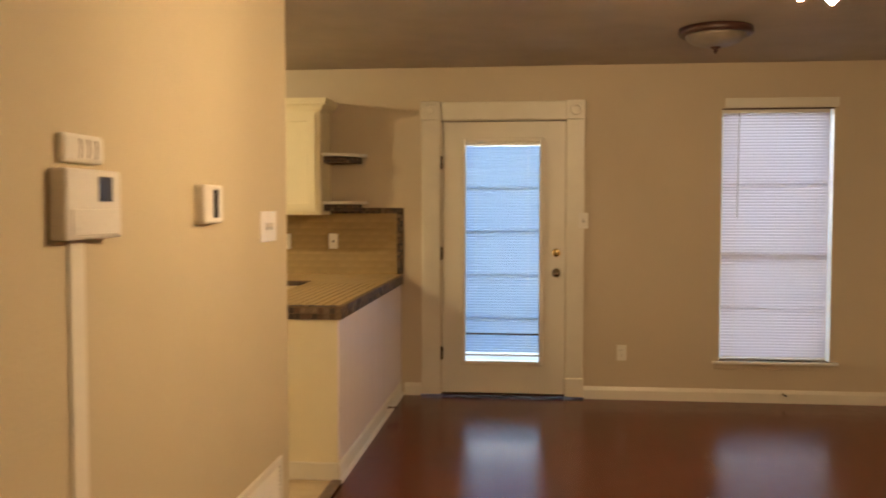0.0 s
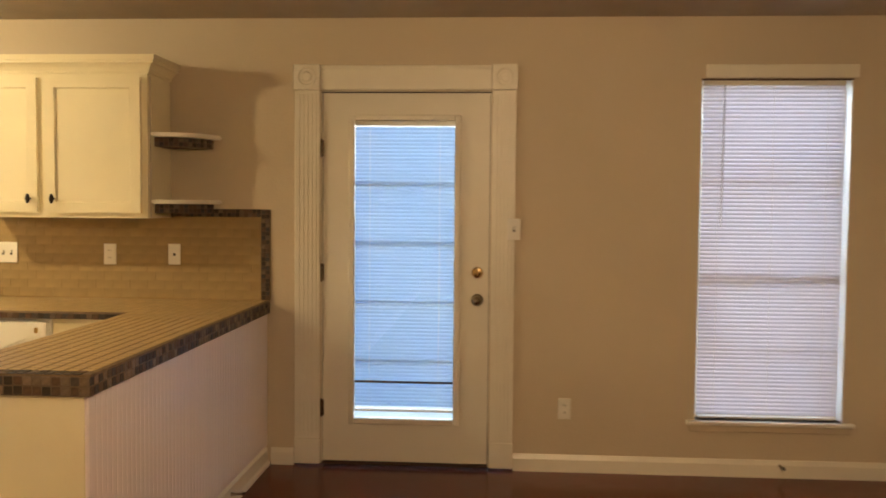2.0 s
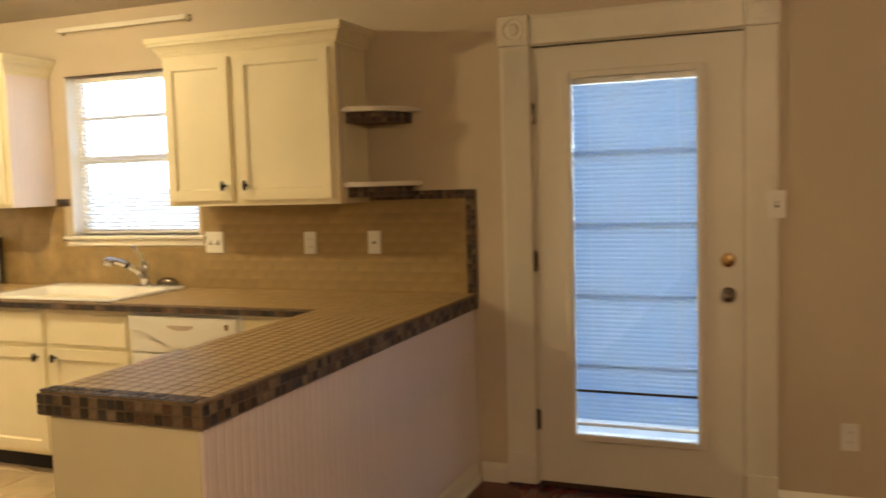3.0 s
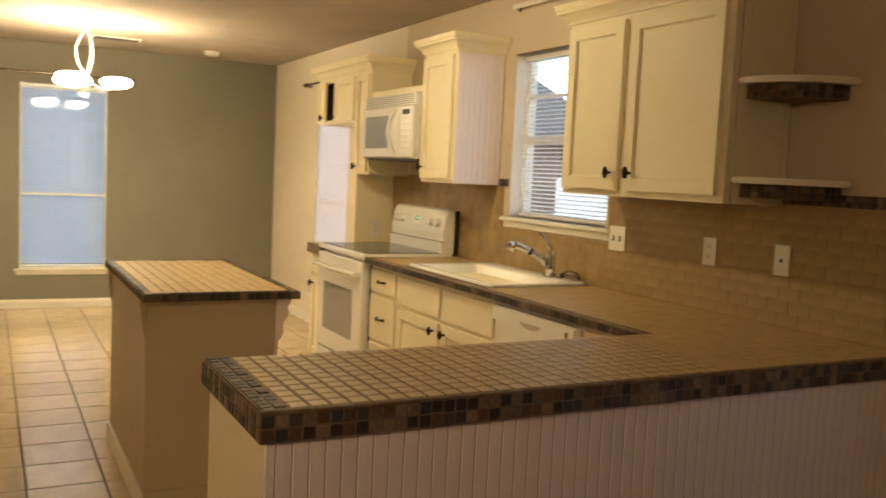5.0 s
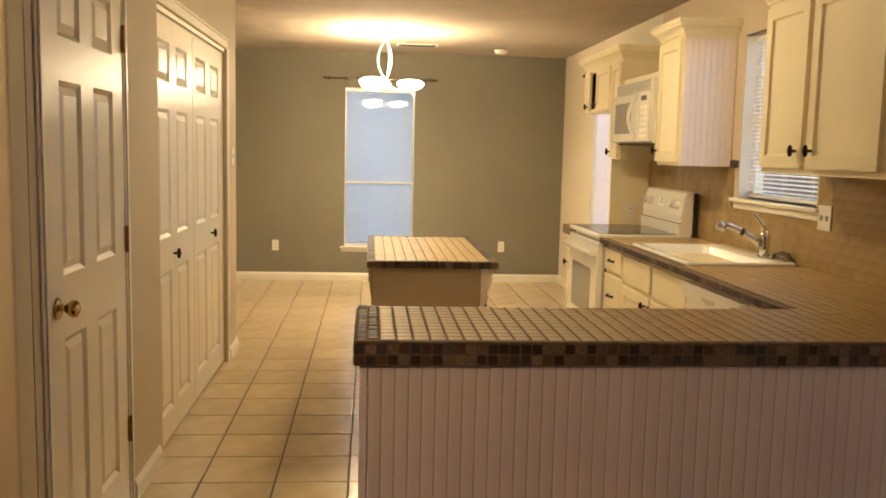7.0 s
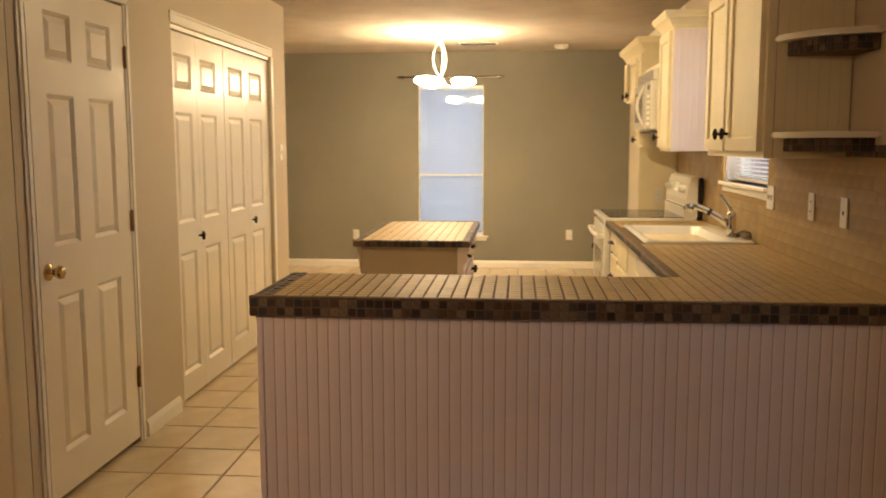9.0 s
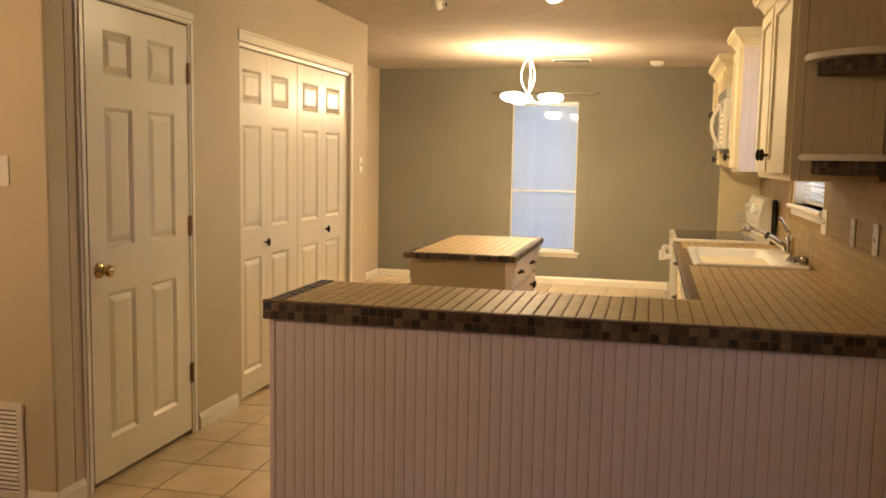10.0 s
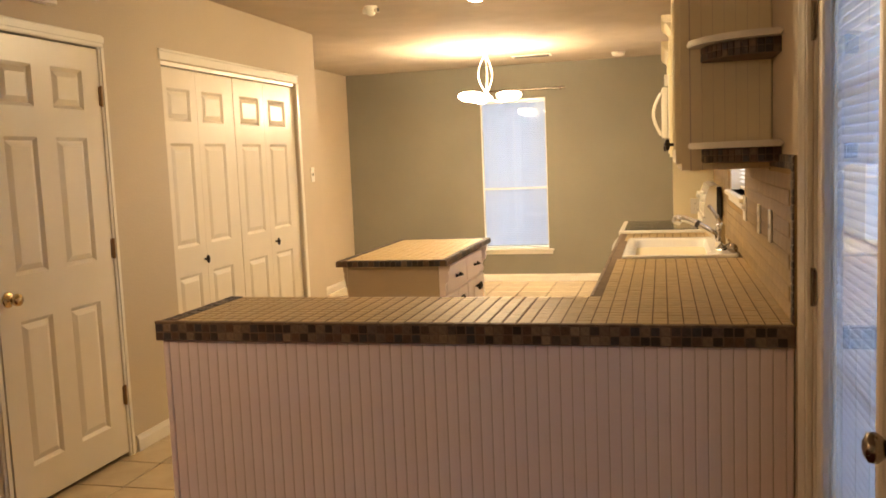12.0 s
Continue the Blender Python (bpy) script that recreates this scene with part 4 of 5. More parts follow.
for k in range(7):
    a0 = 0.006 + 0.0385 * k
    part("side_board", box(TB, -1.526, -1.5242, 1.352, 2.085, a0, a0 + 0.0376, bev=0.0004), M_CAB, C1)

# quarter-round end shelves with mosaic skirts
for z, name in ((1.80, "upper"), (1.45, "lower")):
    sh = thing("corner_shelf", (-1.52, YB - 0.01, z), "small white quarter-round end shelf with a mosaic skirt", "shelf", "end shelves")
    R = 0.285
    pts = [(-1.5235, YB - 0.001)] + [(-1.5235 + R * math.sin(t), YB - 0.001 - R * math.cos(t)) for t in [k * math.pi / 28 for k in range(15)]]
    bm = prism(bmesh.new(), WORLD, pts, z - 0.022, z)
    bmesh.ops.bevel(bm, geom=[e for e in bm.edges if abs(e.verts[0].co.z - e.verts[1].co.z) < 1e-6], offset=0.006, segments=2, affect="EDGES")
    part("shelf_board", bm, M_TRIM, sh)
    r2 = 0.235
    pts = [(-1.5235, YB - 0.001)] + [(-1.5235 + r2 * math.sin(t), YB - 0.001 - r2 * math.cos(t)) for t in [k * math.pi / 28 for k in range(15)]]
    part("skirt_core", prism(bmesh.new(), WORLD, pts, z - 0.072, z - 0.022), M_MGROUT, sh)
    sk = alike("skirt_chip", box(WORLD, -0.0105, 0.0105, -0.004, 0.0, -0.0105, 0.0105, bev=0.0012), M_MOS)
    for r in range(2):
        for k in range(15):
            t = (k + 0.5) * math.pi / 30
            piece("skirt_chip", sk, sh, (-1.5235 + r2 * math.sin(t), YB - 0.001 - r2 * math.cos(t), z - 0.035 - 0.0235 * r), Matrix.Rotation(t, 4, "Z"))

C2 = thing("wall_cabinet", (-3.77, YB - 0.15, 1.36), "cream single-door wall cabinet with a beadboard side and crown", "cabinet", "kitchen wall cabinets")
carcass(C2, TB, -3.965, -3.565, 1.362, 2.105, FD - 0.018)
face_frame(C2, TB, -3.965, -3.565, 1.362, 2.105, [(-3.93, -3.6, 1.4, 2.07)], FD - 0.018)
dd = shaker(C2, TB, -3.955, -3.59, 1.385, 2.085, FD)
t_knob(TB, -3.925, 1.45, FD + 0.02, dd)
crown(C2, TB, -3.965, -3.565, 0.002, FD, 2.095)
k = 0
while 0.006 + 0.0375 * (k + 1) < FD:
    a0 = 0.006 + 0.0375 * k
    part("side_board", box(TB, -3.565, -3.559, 1.364, 2.093, a0, a0 + 0.036, bev=0.0015), M_BEAD, C2)
    k += 1

C3 = thing("wall_cabinet", (-5.44, YB - 0.15, 1.75), "cream cabinet over the refrigerator space, doors ajar", "cabinet", "kitchen wall cabinets")
carcass(C3, TB, -5.84, -5.05, 1.752, 2.09, FD - 0.018, None)
face_frame(C3, TB, -5.84, -5.05, 1.752, 2.09, [(-5.80, -5.09, 1.78, 2.065)], FD - 0.018)
dd = shaker(C3, TB, -5.825, -5.655, 1.765, 2.075, FD, 0.045)
t_knob(TB, -5.69, 1.80, FD + 0.02, dd)
dd = shaker(C3, TB, -5.465, -5.075, 1.765, 2.075, FD, 0.045)
t_knob(TB, -5.44, 1.80, FD + 0.02, dd)
C4 = thing("wall_cabinet", (-4.90, YB - 0.15, 1.39), "narrow cream wall cabinet beside the microwave", "cabinet", "kitchen wall cabinets")
carcass(C4, TB, -5.025, -4.79, 1.385, 2.09, FD - 0.018)
face_frame(C4, TB, -5.025, -4.79, 1.385, 2.09, [(-4.99, -4.83, 1.42, 2.06)], FD - 0.018)
dd = shaker(C4, TB, -5.015, -4.805, 1.40, 2.075, FD, 0.045)
t_knob(TB, -4.98, 1.44, FD + 0.02, dd)
CR = crown(C3, TB, -5.84, -4.79, 0.002, FD, 2.09)
tagged(part("refrigerator_panel", box(TB, -5.048, -5.027, 0.0, 2.088, 0.002, FD - 0.01, bev=0.002), M_CAB), "tall cream end panel of the refrigerator space", "panel")
tagged(part("microwave_shelf", box(TB, -4.788, -3.968, 1.905, 1.945, 0.002, FD - 0.01, bev=0.004), M_CAB), "cream shelf board above the microwave", "shelf")


# ---- base cabinets ----
TF = wallframe((0, 5.955), (1, 0), (0, -1))


def base_unit(name, u0, u1, label):
    root = thing(name, ((u0 + u1) / 2, 6.25, 0), label, "cabinet", "base cabinets")
    bm = box(TF, u0, u1, 0.1, ZR - 0.002, -0.58, 0.0)
    part("body", bm, M_CAB, root)
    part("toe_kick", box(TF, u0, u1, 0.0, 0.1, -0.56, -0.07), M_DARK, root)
    return root


def slab_front(root, u0, u1, v0, v1, name="drawer_front", T=None, m=None):
    T = T or TF
    bm = box(T, u0, u1, v0, v1, 0.0, 0.018, bev=0.007, seg=2)
    return part(name, bm, m or M_CAB, root)


U1 = base_unit("drawer_cabinet", -3.985, -3.60, "cream three-drawer base cabinet with dark pulls")
for v0, v1, pv in ((0.705, 0.842, 0.775), (0.425, 0.685, 0.56), (0.125, 0.405, 0.28)):
    d = slab_front(U1, -3.965, -3.62, v0, v1)
    bar_pull(TF, -3.79, pv, 0.018, d)
U2 = base_unit("sink_cabinet", -3.598, -2.535, "cream sink base cabinet with two framed doors")
for a0, a1, k in ((-3.575, -3.085, -3.125), (-3.04, -2.555, -3.005)):
    slab_front(U2, a0, a1, 0.68, 0.838, "false_front")
    d = shaker(U2, TF, a0, a1, 0.125, 0.66, 0.0)
    t_knob(TF, k, 0.615, 0.02, d, 0.045)
U4 = base_unit("corner_cabinet", -1.895, -1.495, "cream filler cabinet in the worktop corner")
slab_front(U4, -1.885, -1.56, 0.125, 0.845, "filler_front")
U0 = base_unit("narrow_cabinet", -5.02, -4.775, "narrow cream base cabinet with a drawer beside the range")
d = slab_front(U0, -5.01, -4.785, 0.69, 0.82)
bar_pull(TF, -4.90, 0.76, 0.018, d, 0.08)
d = shaker(U0, TF, -5.01, -4.785, 0.125, 0.67, 0.0, 0.045)
t_knob(TF, -4.97, 0.62, 0.02, d, 0.045)
SM = thing("small_worktop", (-4.9, 6.2, ZE), "small tiled worktop with a dark edge beside the range", "worktop")
part("top", box(WORLD, -5.02, -4.772, 5.90, 6.548, ZE, ZT - 0.003, bev=0.003), M_RAIL, SM)
bm = bmesh.new()
for i in range(5):
    for j in range(13):
        bx(bm, WORLD, -5.01 + i * TS, -5.01 + i * TS + 0.0425, 5.92 + j * TS, 5.92 + j * TS + 0.0425, ZT - 0.006, ZT)
part("tiles", bm, M_CTILE, SM)["kind"] = "stuff"

# dishwasher
DW = thing("dishwasher", (-2.215, 6.25, 0), "white built-in dishwasher with a curved handle recess", "dishwasher")
part("body", box(TF, -2.53, -1.90, 0.1, ZR - 0.002, -0.57, 0.0), M_WHITE, DW)
part("toe_panel", box(TF, -2.53, -1.90, 0.0, 0.1, -0.55, -0.06), M_WHITE, DW)
part("door_panel", box(TF, -2.523, -1.907, 0.11, 0.665, 0.0, 0.022, bev=0.006), M_WHITE, DW)
cp = part("control_panel", box(TF, -2.523, -1.907, 0.67, 0.848, 0.0, 0.026, bev=0.008, seg=2), M_WHITE, DW)
dip = [(-1.93 - 0.57 * k / 16, 0.782 - 0.04 * (1 - math.cos(2 * math.pi * k / 16))) for k in range(17)]
bm = prism(bmesh.new(), TF, [(-2.521, 0.846), (-1.909, 0.846), (-1.909, 0.782)] + dip + [(-2.521, 0.782)], 0.026, 0.044)
bmesh.ops.bevel(bm, geom=[e for e in bm.edges if min((v.co - TF @ Vector((0, 0, 0.044))).dot(TF.to_3x3() @ Vector((0, 0, 1))) for v in e.verts) > -0.001], offset=0.006, segments=2, affect="EDGES")
part("handle_lip", bm, M_WHITE, cp)
half = [(-2.215 - 0.075 * math.cos(math.pi * k / 10), 0.808 - 0.024 * math.sin(math.pi * k / 10)) for k in range(11)]
# flat plate whose colour gives the shade of a finger recess
part("grip", prism(bmesh.new(), TF, half, 0.044, 0.0455), M_GROOVE, cp, "flat shade-toned plate in place of a finger recess")
part("latch", box(TF, -1.965, -1.947, 0.795, 0.822, 0.044, 0.05, bev=0.002), M_BRASS, cp)

# range
RG = thing("range", (-4.385, 6.2, 0), "white electric range with a black glass cooktop", "range")
part("body", box(WORLD, -4.765, -3.995, 5.94, 6.52, 0.03, 0.895, bev=0.004), M_WHITE, RG)
part("cooktop_rim", box(WORLD, -4.768, -3.99, 5.895, 6.5, 0.885, 0.918, bev=0.008, seg=2), M_WHITE, RG)
ck = part("cooktop", box(WORLD, -4.735, -4.023, 5.93, 6.43, 0.9182, 0.9215, bev=0.001), M_BLACKGLASS, RG, "black glass cooktop")
for x, y, r in ((-4.57, 6.05, 0.1), (-4.2, 6.05, 0.075), (-4.57, 6.3, 0.075), (-4.2, 6.3, 0.1)):
    part("burner_ring", lathe(bmesh.new(), Matrix.Translation((x, y, 0)), [(r, 0.9216), (r, 0.9222), (r - 0.004, 0.9222), (r - 0.004, 0.9216)], 36, close=False), M_OVENGLASS, ck)
prof = [(6.42, 0.918), (6.415, 0.985), (6.43, 1.0), (6.425, 1.04), (6.445, 1.15), (6.46, 1.185), (6.49, 1.195), (6.53, 1.185), (6.53, 0.918)]
bm = bmesh.new()
A = [bm.verts.new((-4.765, y, z)) for y, z in prof]
B = [bm.verts.new((-3.995, y, z)) for y, z in prof]
bm.faces.new(A), bm.faces.new(B)
for k in range(len(A)):
    bm.faces.new((A[k], A[(k + 1) % len(A)], B[(k + 1) % len(A)], B[k]))
bg = part("backguard", bm, M_WHITE, RG)
part("side_cap", box(WORLD, -3.9948, -3.986, 6.503, 6.53, 0.918, 1.185, bev=0.002), M_DARK, bg, "black end cap")
part("seam", box(WORLD, -4.766, -3.994, 6.412, 6.432, 0.99, 0.996), M_OVENGLASS, bg)
N = Vector((0, -1, 0.16)).normalized()
for x in (-4.69, -4.60, -4.17, -4.08):
    F = axis_at(Vector((x, 6.437, 1.105)), N)
    part("dial", lathe(bmesh.new(), F, [(0.03, 0), (0.03, 0.004), (0.024, 0.008), (0.022, 0.026), (0.018, 0.03), (0.003, 0.03)], 20), M_WHITE, bg)
ds = part("display", box(axis_at(Vector((-4.385, 6.436, 1.11)), N), -0.07, 0.07, -0.03, 0.03, 0.0, 0.004, bev=0.001), M_PLASTIC, bg)
part("clock", box(axis_at(Vector((-4.385, 6.436, 1.118)), N), -0.022, 0.022, -0.012, 0.012, 0.004, 0.005), M_DARK, ds)
part("clock_digits", box(axis_at(Vector((-4.385, 6.436, 1.118)), N), -0.014, 0.014, -0.004, 0.004, 0.005, 0.0056), M_GREENLED, ds)
od = part("oven_door", box(WORLD, -4.762, -3.998, 5.895, 5.938, 0.245, 0.865, bev=0.008, seg=2), M_WHITE, RG)
part("oven_window", box(WORLD, -4.64, -4.14, 5.8925, 5.896, 0.37, 0.68, bev=0.0015), M_OVENGLASS, od, "grey oven window")
bm = tube(bmesh.new(), arc((-4.735, 5.862, 0.79), (-4.025, 5.862, 0.79), (0, -0.012, 0), 12), 0.0165, 12)
for x in (-4.72, -4.04):
    bx(bm, WORLD, x - 0.016, x + 0.016, 5.86, 5.897, 0.775, 0.805, bev=0.004)
part("oven_handle", bm, M_WHITE, od, smooth=False)
# black filler gives the shade between oven door and drawer
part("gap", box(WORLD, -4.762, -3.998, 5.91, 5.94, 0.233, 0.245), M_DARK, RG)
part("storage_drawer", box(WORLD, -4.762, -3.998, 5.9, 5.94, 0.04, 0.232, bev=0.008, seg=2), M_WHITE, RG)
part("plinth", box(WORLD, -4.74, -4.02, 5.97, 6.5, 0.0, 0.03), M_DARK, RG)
# black filler gives the shade between range and cabinet
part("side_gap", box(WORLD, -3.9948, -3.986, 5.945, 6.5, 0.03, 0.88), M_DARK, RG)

# microwave hood
MW = thing("microwave", (-4.38, 6.38, 1.49), "white over-range microwave with a bowed handle", "microwave")
part("body", box(TB, -4.765, -3.985, 1.497, 1.9, 0.012, 0.335, bev=0.004), M_WHITE, MW)
md = part("microwave_door", box(TB, -4.762, -4.185, 1.503, 1.82, 0.335, 0.375, bev=0.008, seg=2), M_WHITE, MW)
part("door_window", box(TB, -4.70, -4.335, 1.56, 1.765, 0.375, 0.3775, bev=0.001), M_OVENGLASS, md, "grey screened window")
part("door_handle", tube(bmesh.new(), arc(TB @ Vector((-4.225, 1.525, 0.377)), TB @ Vector((-4.225, 1.80, 0.377)), (-0.0, -0.05, 0), 14), 0.011, 10), M_WHITE, md, "white bowed handle", smooth=True)
cp = part("control_panel", box(TB, -4.182, -3.988, 1.503, 1.82, 0.335, 0.372, bev=0.006), M_WHITE, MW)
part("display", box(TB, -4.135, -4.03, 1.765, 1.795, 0.372, 0.3735), M_DARK, cp)
for i in range(3):
    for j in range(6):
        part("button", box(TB, -4.145 + i * 0.045, -4.11 + i * 0.045, 1.53 + j * 0.036, 1.553 + j * 0.036, 0.372, 0.374, bev=0.0008), M_PLASTIC, cp)
gr = part("vent_grille", box(TB, -4.762, -3.988, 1.824, 1.898, 0.335, 0.355, bev=0.003), M_WHITE, MW)
for k in range(5):
    part("louvre", box(TB, -4.74, -4.01, 1.832 + k * 0.0125, 1.837 + k * 0.0125, 0.355, 0.358), M_OVENGLASS, gr)
part("underside", box(TB, -4.75, -4.0, 1.485, 1.497, 0.03, 0.33, bev=0.002), M_SLOT, MW)

# sink and faucet
SK = thing("sink", (-3.09, 6.25, ZT), "white enamel drop-in kitchen sink", "sink")
o = (SINK[0] - 0.012, SINK[1] + 0.012, SINK[2] - 0.012, SINK[3] + 0.006)
i_ = (SINK[0] + 0.04, SINK[1] - 0.03, SINK[2] + 0.035, SINK[3] - 0.115)


def round_rect(r, rad, n=5):
    x0, x1, y0, y1 = r
    out = []
    for cx, cy, a in ((x1 - rad, y1 - rad, 0), (x0 + rad, y1 - rad, 90), (x0 + rad, y0 + rad, 180), (x1 - rad, y0 + rad, 270)):
        out += [(cx + rad * math.cos(radians(a + 90 * k / n)), cy + rad * math.sin(radians(a + 90 * k / n))) for k in range(n + 1)]
    return out


bm = bmesh.new()
rings = []
for (r, rad, z) in ((o, 0.03, ZT + 0.001), (o, 0.03, ZT + 0.009), ((o[0] + 0.008, o[1] - 0.008, o[2] + 0.008, o[3] - 0.008), 0.028, ZT + 0.016), ((i_[0] - 0.008, i_[1] + 0.008, i_[2] - 0.008, i_[3] + 0.008), 0.06, ZT + 0.013),
                    (i_, 0.06, ZT + 0.004), ((i_[0] + 0.02, i_[1] - 0.02, i_[2] + 0.02, i_[3] - 0.02), 0.06, ZT - 0.15), ((i_[0] + 0.05, i_[1] - 0.05, i_[2] + 0.05, i_[3] - 0.05), 0.05, ZT - 0.175)):
    rings.append([bm.verts.new((x, y, z)) for x, y in round_rect(r, rad)])
for s, t in zip(rings, rings[1:]):
    for k in range(len(s)):
        bm.faces.new((s[k], s[(k + 1) % len(s)], t[(k + 1) % len(s)], t[k]))
bm.faces.new(rings[-1])
part("basin", bm, M_SINK, SK, smooth=True)
part("drain", lathe(bmesh.new(), Matrix.Translation((-3.1, 6.21, ZT - 0.174)), [(0.042, 0), (0.042, 0.004), (0.03, 0.003), (0.005, 0.0)], 20), M_CHROME, SK)

FC = thing("faucet", (-2.86, 6.455, ZT + 0.014), "chrome pull-out kitchen faucet with a side lever", "faucet")
zb = ZT + 0.013
bm = lathe(bmesh.new(), Matrix.Translation((-2.86, 6.46, zb)) @ Matrix.Diagonal((2.6, 1, 1, 1)), [(0.028, 0), (0.03, 0.006), (0.026, 0.014), (0.02, 0.016)], 28)
part("base_plate", bm, M_CHROME, FC, smooth=True)
bm = lathe(bmesh.new(), Matrix.Translation((-2.865, 6.455, zb)), [(0.027, 0.01), (0.025, 0.05), (0.022, 0.075), (0.024, 0.1), (0.022, 0.125), (0.01, 0.14)], 20)
part("column", bm, M_CHROME, FC, smooth=True)
part("spout", tube(bmesh.new(), [(-2.867, 6.445, zb + 0.06), (-2.88, 6.40, zb + 0.10), (-2.90, 6.34, zb + 0.135), (-2.915, 6.285, zb + 0.158), (-2.922, 6.25, zb + 0.16)], 0.016, 14, [0.019, 0.018, 0.0165, 0.0175, 0.02]), M_CHROME, FC, smooth=True)
part("collar", tube(bmesh.new(), [(-2.895, 6.355, zb + 0.127), (-2.90, 6.34, zb + 0.135)], 0.0195, 14), M_SLOT, FC)
part("spray_head", tube(bmesh.new(), [(-2.92, 6.262, zb + 0.163), (-2.924, 6.245, zb + 0.155), (-2.926, 6.235, zb + 0.135)], 0.024, 14, [0.022, 0.027, 0.024]), M_CHROME, FC, smooth=True)
part("lever", tube(bmesh.new(), [(-2.866, 6.452, zb + 0.13), (-2.872, 6.44, zb + 0.17), (-2.885, 6.415, zb + 0.205), (-2.893, 6.40, zb + 0.225)], 0.008, 10, [0.013, 0.01, 0.008, 0.009]), M_CHROME, FC, smooth=True)
part("side_spray", tube(bmesh.new(), [(-2.80, 6.475, zb + 0.02), (-2.76, 6.495, zb + 0.028), (-2.725, 6.505, zb + 0.022), (-2.70, 6.51, zb + 0.012)], 0.017, 12, [0.012, 0.022, 0.024, 0.012]), M_NICKEL, FC, smooth=True)

# ---- island ----
IX0, IX1, IY0, IY1 = -3.885, -2.665, 4.45, 5.07
IS = thing("kitchen_island", (-3.27, 4.75, 0), "tan kitchen island with white drawers tinted lilac for daylight", "island")
part("body", box(WORLD, -3.80, -2.765, 4.475, 5.0, 0.0, 0.868, bev=0.004), M_ISLE, IS)
part("skirting", box(WORLD, -3.815, -2.75, 4.46, 4.475, 0.0, 0.09, bev=0.004), M_TRIM, IS)
part("end_skirting", box(WORLD, -2.765, -2.75, 4.475, 5.0, 0.0, 0.09, bev=0.004), M_ISLE, IS)
TI = wallframe((0, 5.0), (1, 0), (0, 1))
part("drawer_frame", box(TI, -3.80, -2.80, 0.1, 0.866, 0.0, 0.012, bev=0.002), M_BEAD, IS)
for a0, a1 in ((-3.31, -2.83), (-3.79, -3.33)):
    d = slab_front(IS, a0, a1, 0.70, 0.84, T=TI @ Matrix.Translation((0, 0, 0.012)), m=M_BEAD)
    bar_pull(TI, (a0 + a1) / 2, 0.77, 0.03, d)
    for b0, b1, kk in ((a0, (a0 + a1) / 2 - 0.004, 0.92), ((a0 + a1) / 2 + 0.004, a1, 0.08)):
        dd = shaker(IS, TI, b0, b1, 0.12, 0.68, 0.012, 0.045, M_BEAD)
        t_knob(TI, b0 + (b1 - b0) * kk, 0.63, 0.032, dd, 0.045)
for x in (-2.79, -3.79):
    out = [(0.0, 0.866), (0.062, 0.866), (0.062, 0.84), (0.05, 0.82), (0.056, 0.80), (0.05, 0.775), (0.035, 0.76), (0.03, 0.735), (0.036, 0.715), (0.028, 0.69), (0.0, 0.67)]
    bm = bmesh.new()
    A = [bm.verts.new((x, 5.0 + d, v)) for d, v in out]
    B = [bm.verts.new((x + 0.026, 5.0 + d, v)) for d, v in out]
    bm.faces.new(A), bm.faces.new(B)
    for k in range(len(A)):
        bm.faces.new((A[k], A[(k + 1) % len(A)], B[(k + 1) % len(A)], B[k]))
    part("corbel", bm, M_BEAD, IS, "scalloped bracket under the overhang")
for x in (-2.785, -3.80):
    out = [(0.0, 0.866), (0.022, 0.866), (0.022, 0.835), (0.015, 0.82), (0.018, 0.80), (0.012, 0.775), (0.008, 0.74), (0.0, 0.70)]
    part("corbel", prism(bmesh.new(), Matrix(((0, 0, 1, x), (-1, 0, 0, 4.475), (0, 1, 0, 0), (0, 0, 0, 1))), out, 0.0, 0.02), M_ISLE, IS)
IT = thing("island_worktop", (-3.27, 4.76, 0.868), "island worktop of tan tiles with a dark mosaic edge", "worktop")
part("grout_bed", box(WORLD, IX0 + 0.006, IX1 - 0.006, IY0 + 0.006, IY1 - 0.006, 0.868, ZT - 0.002), M_CGROUT, IT)
nx, ny = 24, 11
sx, sy = (IX1 - IX0 - 0.075) / nx, (IY1 - IY0 - 0.075) / ny
it = tile_mesh("counter_tile", sx - 0.004, sy - 0.004, 0.008, M_CTILE)
for i in range(nx):
    for j in range(ny):
        piece("counter_tile", it, IT, (IX0 + 0.0375 + sx * (i + 0.5), IY0 + 0.0375 + sy * (j + 0.5), ZT + rng.uniform(-0.0006, 0.0006)))
bm = bmesh.new()
xx = IX0 + 0.017
while xx < IX1 - 0.005:
    for y0, y1 in ((IY0, IY0 + 0.006), (IY1 - 0.006, IY1)):
        bx(bm, WORLD, xx - 0.0135, xx + 0.0135, y0, y1, 0.869, 0.897)
    for yc in (IY0 + 0.02, IY1 - 0.02):
        bx(bm, WORLD, xx - 0.0135, xx + 0.0135, yc - 0.0135, yc + 0.0135, ZT - 0.003, ZT + 0.002)
    xx += MP
yy = IY0 + 0.05
while yy < IY1 - 0.04:
    for x0, x1 in ((IX0, IX0 + 0.006), (IX1 - 0.006, IX1)):
        bx(bm, WORLD, x0, x1, yy - 0.0135, yy + 0.0135, 0.869, 0.897)
    for xc in (IX0 + 0.02, IX1 - 0.02):
        bx(bm, WORLD, xc - 0.0135, xc + 0.0135, yy - 0.0135, yy + 0.0135, ZT - 0.003, ZT + 0.002)
    yy += MP
part("edge_mosaic", bm, M_MOSI, IT)["kind"] = "stuff"

